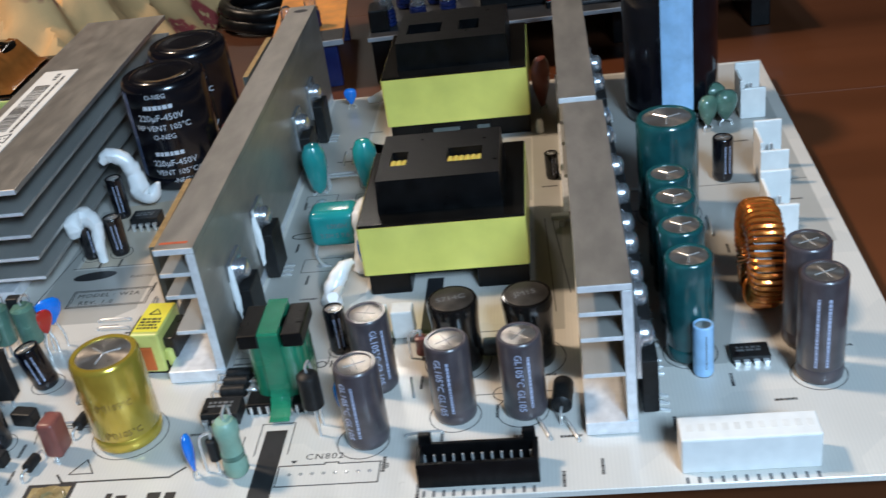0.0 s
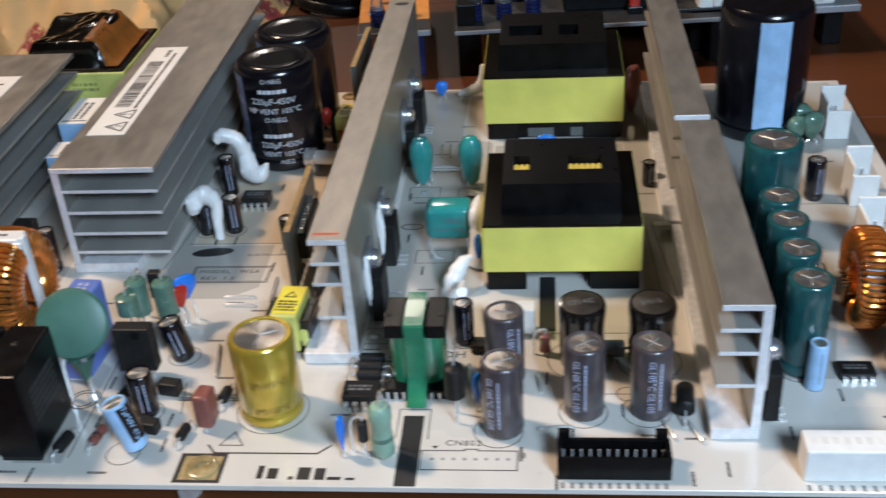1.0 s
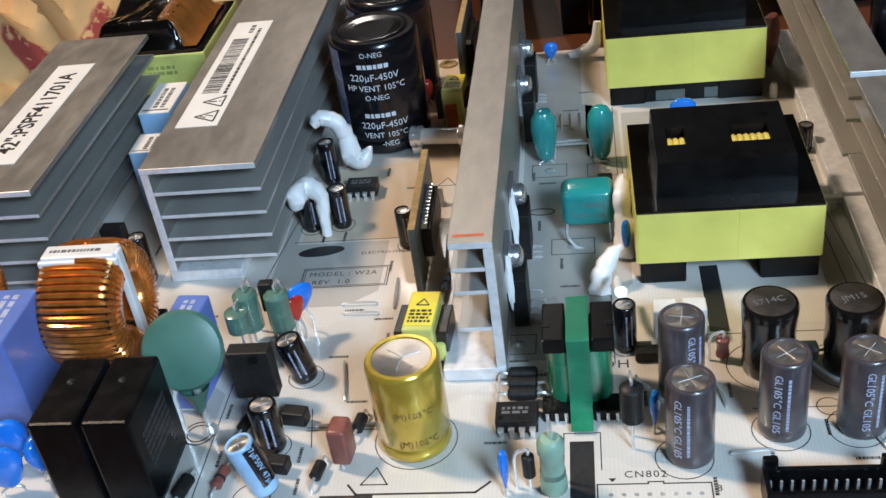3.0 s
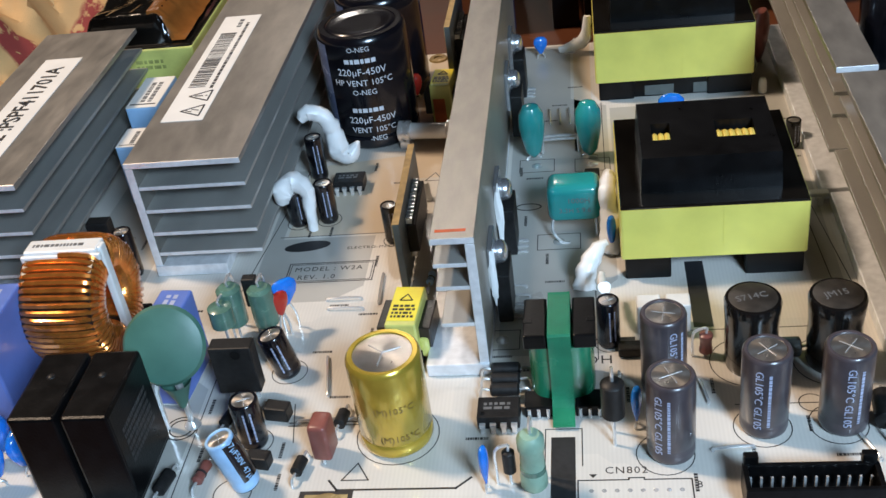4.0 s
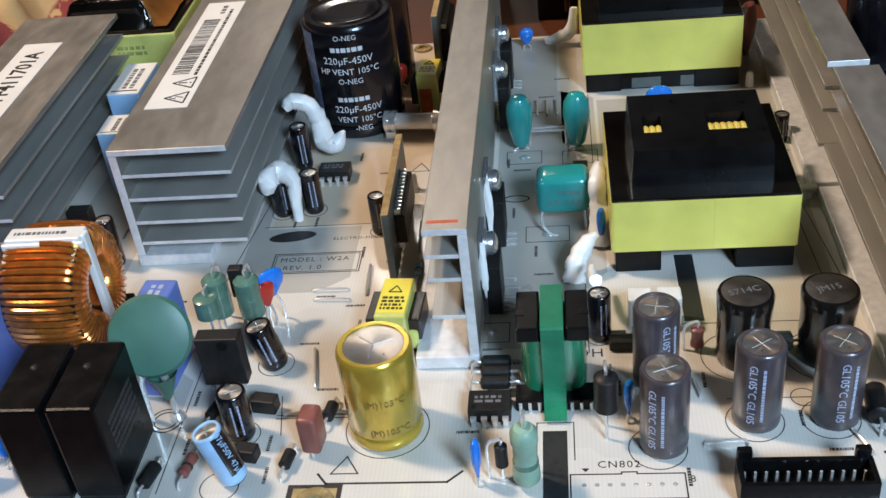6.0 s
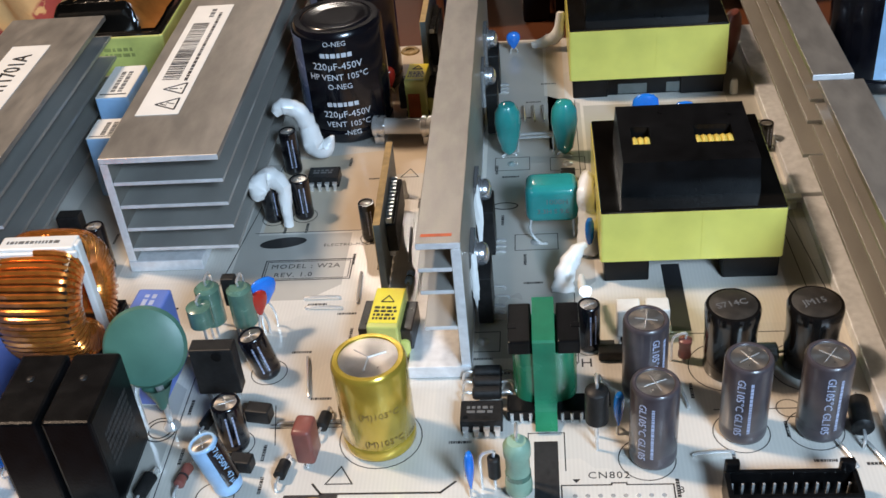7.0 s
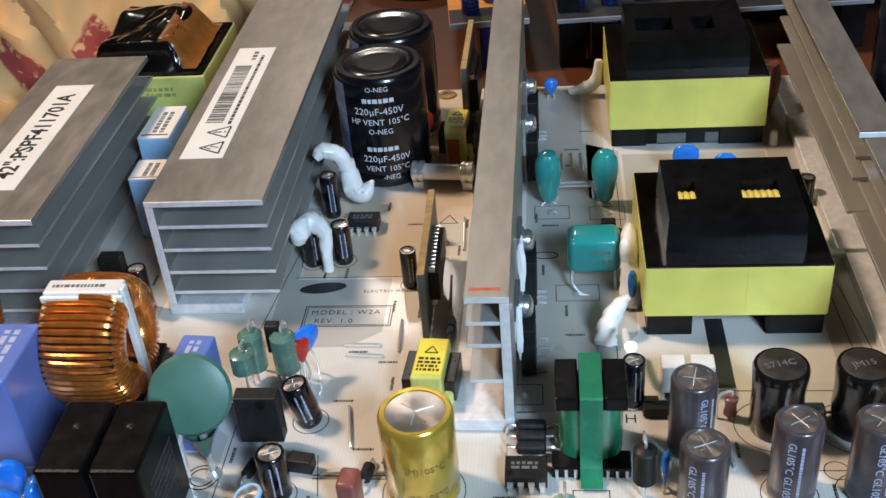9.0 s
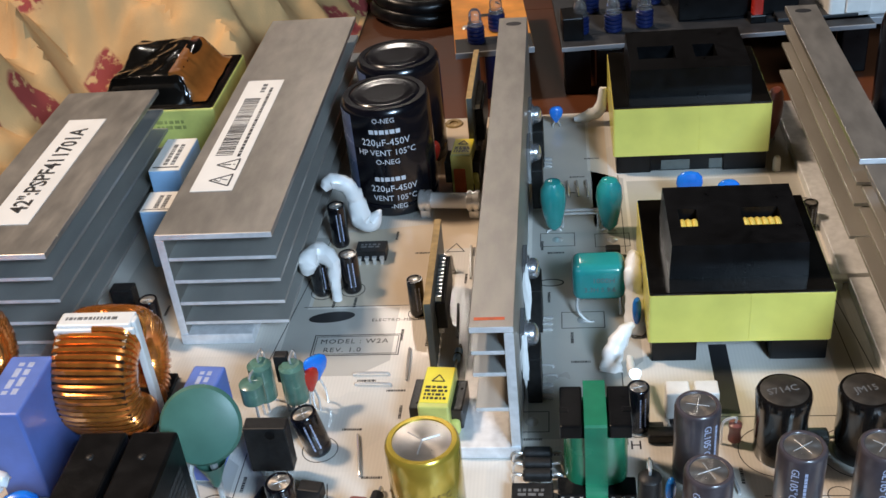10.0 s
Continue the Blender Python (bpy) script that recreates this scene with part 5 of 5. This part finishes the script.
for x, y, L, turn in ((-6, 33, 13, 100), (3.5, 30, 11, 98), (-7, 62, 9, 0), (-6, 58, 9, -3), (-3, 18, 14, 2), (66, 38, 8, 95), (78, 24, 7, 100), (60.5, 27, 8, 92), (4.8, 116, 16, 94), (15.4, 112, 16, 93), (2, 66, 12, 92), (13.6, 84, 14, 93), (44, 152, 9, 92), (47, 152, 9, 92), (50, 152, 9, 92), (108, 7, 8, 110), (114, 6, 8, 110), (36, 64, 6, 0), (37, 60, 6, 4), (82, 7, 8, 5), (140, 112, 14, 0), (155, 88, 10, 90), (-46, 34, 9, 80), (-68, 26, 12, 75), (-66, 22, 12, 75)):
    t = thing("jumper_wire", x, y, 0, turn, "bare tinned jumper wire on the board", "wire", "jumper wires")
    part("wire", tube(curve_points([(-L / 2, 0, 0), (-L / 2 + 0.3, 0, 0.7), (0, 0, 0.9), (L / 2 - 0.3, 0, 0.7), (L / 2, 0, 0)], 4), 0.34, 6), TIN, t, smooth=True)

for x0, n, pitch in ((83, 12, 2.05), (136, 12, 2.3)):
    for k in range(n):
        part("contact_line", box(x0 + pitch * k, x0 + pitch * k + 0.7, -12.4, -10.6, 0.0, 0.03), SILK_GREY, pcb)

# isolation slots, black plates for the dark inside them, and bare areas
for name, x0, x1, y0, y1 in (("slot", 45.6, 50.6, -12.4, 11.6), ("slot", 78, 82.5, 46, 72), ("slot", 66, 72, 40.4, 45), ("slot", 60, 64.5, 40, 43.5)):
    part(name, box(x0, x1, y0, y1, -1.0, 0.012), INK, pcb, "black plate for the dark of an isolation slot")
part("bare_pad", box(-5.6, 5.6, -12, -2.2, -0.5, 0.02), INK, pcb, "black bordered earth pad")
part("bare_pad", box(-4.4, 4.6, -11, -3.2, -0.4, 0.04, 0.0), AMBER_VARNISH, pcb, "amber stained earth pad")
t = thing("mounting_screw", 0.6, -7, 0, 0, "brass stained mounting eyelet at the front edge", "screw")
part("eyelet", lathe([(0, 0.05), (1.4, 0.05), (1.6, 0.7), (3.2, 0.75), (3.8, 0.5), (4.0, 0.05)], 28), AMBER_VARNISH, t, smooth=True)
# safety marks drawn as plain shapes
for x0, x1, y0, y1 in ((21.2, 22.4, -10.6, -9.6), (23.2, 26.2, -10.6, -6.6), (27.2, 29.6, -10.6, -6.8), (30.2, 33.4, -10.6, -9.6), (34.4, 36.6, -10.6, -9.8), (13.8, 15.2, -10.4, -6.2), (16.2, 18.6, -10.4, -7)):
    part("safety_mark", box(x0, x1, y0, y1, 0.004, 0.03), SILK, pcb)
t = thing("rear_eyelet", 4, 201.5, 0, 0, "tinned mounting eyelet at the rear edge", "screw")
part("eyelet", lathe([(0, 0.05), (1.4, 0.05), (1.6, 0.6), (3.0, 0.6), (3.4, 0.05)], 24), AMBER_VARNISH, t, smooth=True)


# ---- behind the board ----
def cloth():
    """A crumpled sheet round the rear corner of the board."""
    bm = bmesh.new()
    nx, ny = 220, 200
    vs = []
    for j in range(ny + 1):
        row = []
        for i in range(nx + 1):
            u, w = i / nx, j / ny
            x = -520 + u * 500
            y = 60 + w * 460
            q = Vector((x * 0.011, y * 0.011, 3.3))
            # stay clear of the board and of the bare table to the right
            out = max((-132 - x) / 30, (y - 222) / 30)
            right = (-40 + 0.3 * (y - 341) - x + 12 * noise.noise(q * 2)) / 26
            e = max(0.0, min(1.0, min(out, right)))
            fold = abs(noise.noise(Vector(((x * 0.5 + y * 0.86) * 0.034, (x * 0.86 - y * 0.5) * 0.007, 8.0))))
            z = -7.2 + e * (10 + 26 * (1 - fold) ** 3 + 20 * (noise.noise(q) + 0.4) + 20 * abs(noise.noise(q * 1.9)) + 16 * abs(noise.noise(q * 4.1)) + 8 * abs(noise.noise(q * 8)) + 3 * abs(noise.noise(q * 15)))
            row.append((Vector((x, y, max(-7.3, z))), min(out, right)))
        vs.append(row)
    made = {}

    def vert(i, j):
        if (i, j) not in made:
            made[i, j] = bm.verts.new(vs[j][i][0])
        return made[i, j]

    for j in range(ny):
        for i in range(nx):
            if min(vs[j][i][1], vs[j][i + 1][1], vs[j + 1][i + 1][1], vs[j + 1][i][1]) > -0.1:
                bm.faces.new((vert(i, j), vert(i + 1, j), vert(i + 1, j + 1), vert(i, j + 1)))
    ob = part("tablecloth", bm, CLOTH, None, "", True)
    so = ob.modifiers.new("thickness", "SOLIDIFY")
    so.thickness = 0.0006
    tagged(ob, "crumpled cream cotton cloth with dark red roses", "cloth")


cloth()


def second_board(name, x, y, z, w, d, material, turn, tilt, label):
    t = thing(name, x, y, z, turn, label, "circuit board", "boards behind")
    t.matrix_world = pose(x * MM, y * MM, z * MM, tilt, 0, turn)
    part("substrate", box(-w / 2, w / 2, 0, d, -1.6, 0, 0.2), material, t)
    return t


def collared_led(x, y, z):
    """Clear lamp in a dark blue ribbed collar."""
    t = thing("clear_led", x, y, z, 0, "clear dome lamp in a dark blue ribbed collar", "led", "clear lamps")
    prof = [(0, 0), (3.2, 0)]
    for k in range(4):
        prof += [(3.4, 0.4 + 1.6 * k), (3.4, 1.3 + 1.6 * k), (2.8, 1.5 + 1.6 * k), (2.8, 1.9 + 1.6 * k)]
    part("collar", lathe(prof + [(2.6, 7), (0, 7)], 18), NAVY, t, smooth=True)
    part("dome", lathe([(2.5, 6.8), (2.5, 10.5), (2.2, 12), (1.3, 13.2), (0, 13.6)], 18), CLEAR_LED, t, smooth=True)
    part("rim", lathe([(2.5, 7), (3.1, 7), (3.1, 7.8), (2.5, 7.8)], 18), CLEAR_LED, t, smooth=True)


t = second_board("orange_board", 18, 237, 12, 30, 80, ORANGE_BOARD, 6, 0, "orange brown circuit board raised behind the supply")
part("front_strip", box(-14.8, 14.8, 0.2, 14, 0.02, 0.5, 0.1), DARK_BOARD, t, "dark strip along the edge")
part("edge_rail", box(-15, 15, -0.6, 0.2, -1.6, 0.6, 0.1), GREY_PAINT, t, "pale cut edge")
part("screw", moved(lathe([(0, 0.8), (1.2, 0.7), (1.8, 0.1)], 14), mm_pose(-10, 26)), TIN, t, smooth=True)
# Flat black plate for the dark inside an oval opening.
part("slot", moved(plate(circle(0, 0, 6, 24, 1.6), 0.02, 0.06), mm_pose(-2, 38)), INK, t)
for x, y in ((0, 4), (8, 5), (-9, 60), (9, 60)):
    part("foot", box(x - 4, x + 4, y - 3, y + 3, -20, -1.6, 0.5), NAVY, t, "dark blue plug")
collared_led(10.5, 246, 12.5)
collared_led(18, 258, 12.5)
t = second_board("control_board", 101, 241, 12, 116, 150, DARK_BOARD, 4, 0, "dark grey circuit board raised behind the supply")
part("edge_rail", box(-58, 58, -0.5, 0.2, -1.5, 0.1, 0.1), GREY_PAINT, t, "pale cut edge")
# Made-up supports, black for the shadow under the raised board.
for x, y in ((-52, 4), (-40, 3), (-20, 40), (52, 5), (20, 60), (50, 120), (-50, 120)):
    part("foot", box(x - 5, x + 5, y - 3, y + 4, -20, -1.6, 0.6), BLACK, t)
part("black_block", box(-57, -49, 6, 18, 0, 9, 0.5), BLACK, t)
part("connector_block", box(-12, 34, 16, 50, 0, 16, 0.8), BLACK, t)
part("red_switch", box(15, 19, 10, 14, 2, 10, 0.8), RED_DIP, t, "small red jumper cap")
part("header", box(14, 20, 9, 15, 0, 3, 0.3), BLACK, t)
part("cover", box(24, 54, 8, 90, 0.1, 1.6, 0.4), DARK_BOARD, t, "flat dark cover")
for k in range(18):
    part("chip", box(-50 + 6 * k, -46.5 + 6 * k, 60 + 7 * (k % 3), 64 + 7 * (k % 3), 0, 2.4, 0.3), CHIP, t)
for x, y in ((50.5, 250), (63, 251), (75, 254), (55, 272), (68, 274), (80, 278)):
    collared_led(x, y, 12.5)
t = thing("white_block", 169, 254, 12, 4, "white plastic connector block behind the board", "connector")
part("body", box(-26, 30, 0, 44, 0, 14, 1.2), WHITE, t)
part("tray", box(-30, 40, -2, 60, -3, 0, 0.4), GREY_PAINT, t, "pale metal tray")
for x in (-24, 32):
    part("foot", box(x - 4, x + 4, 6, 40, -20, -3, 0.5), BLACK, t)
for k in range(3):
    part("rib", box(-20 + 18 * k, -11 + 18 * k, -1.4, 0.2, 2, 11, 0.5), WHITE, t)
t = thing("cable_roll", -20, 335, -8, 0, "coil of black cable lying on the table", "cable")
for k in range(2):
    pts = [(22 * math.cos(a * 0.35) * (1 - 0.06 * k), 20 * math.sin(a * 0.35) * (1 - 0.06 * k), 4 + 5.5 * k + 1.2 * math.sin(a * 0.7 + k)) for a in range(19)]
    part("loop", tube(pts, 3.6, 10), BLACK, t, smooth=True)
t = thing("grey_case", -150, 400, -8, -8, "grey speckled instrument case lying behind the cloth", "case")
part("body", box(-150, 95, 0, 160, 0, 70, 4), GREY_PAINT, t)
part("lid", box(-151, 96, -1, 161, 70.2, 78, 3), GREY_PAINT, t)
# Black discs laid on the top fins, standing for the dark inside holes.
t = tagged(part("hole_disc", moved(plate(circle(0, 0, 2.6, 24, 1.7), 37.0, 37.43), mm_pose(27.4, 200)), INK), "black disc for the dark of a hole near the end of a heat sink", "hole")
t = tagged(part("hole_disc", moved(plate(circle(0, 0, 2.6, 24, 1.7), 37.0, 37.83), mm_pose(121.5, 197)), INK), "black disc for the dark of a hole near the end of a heat sink", "hole")
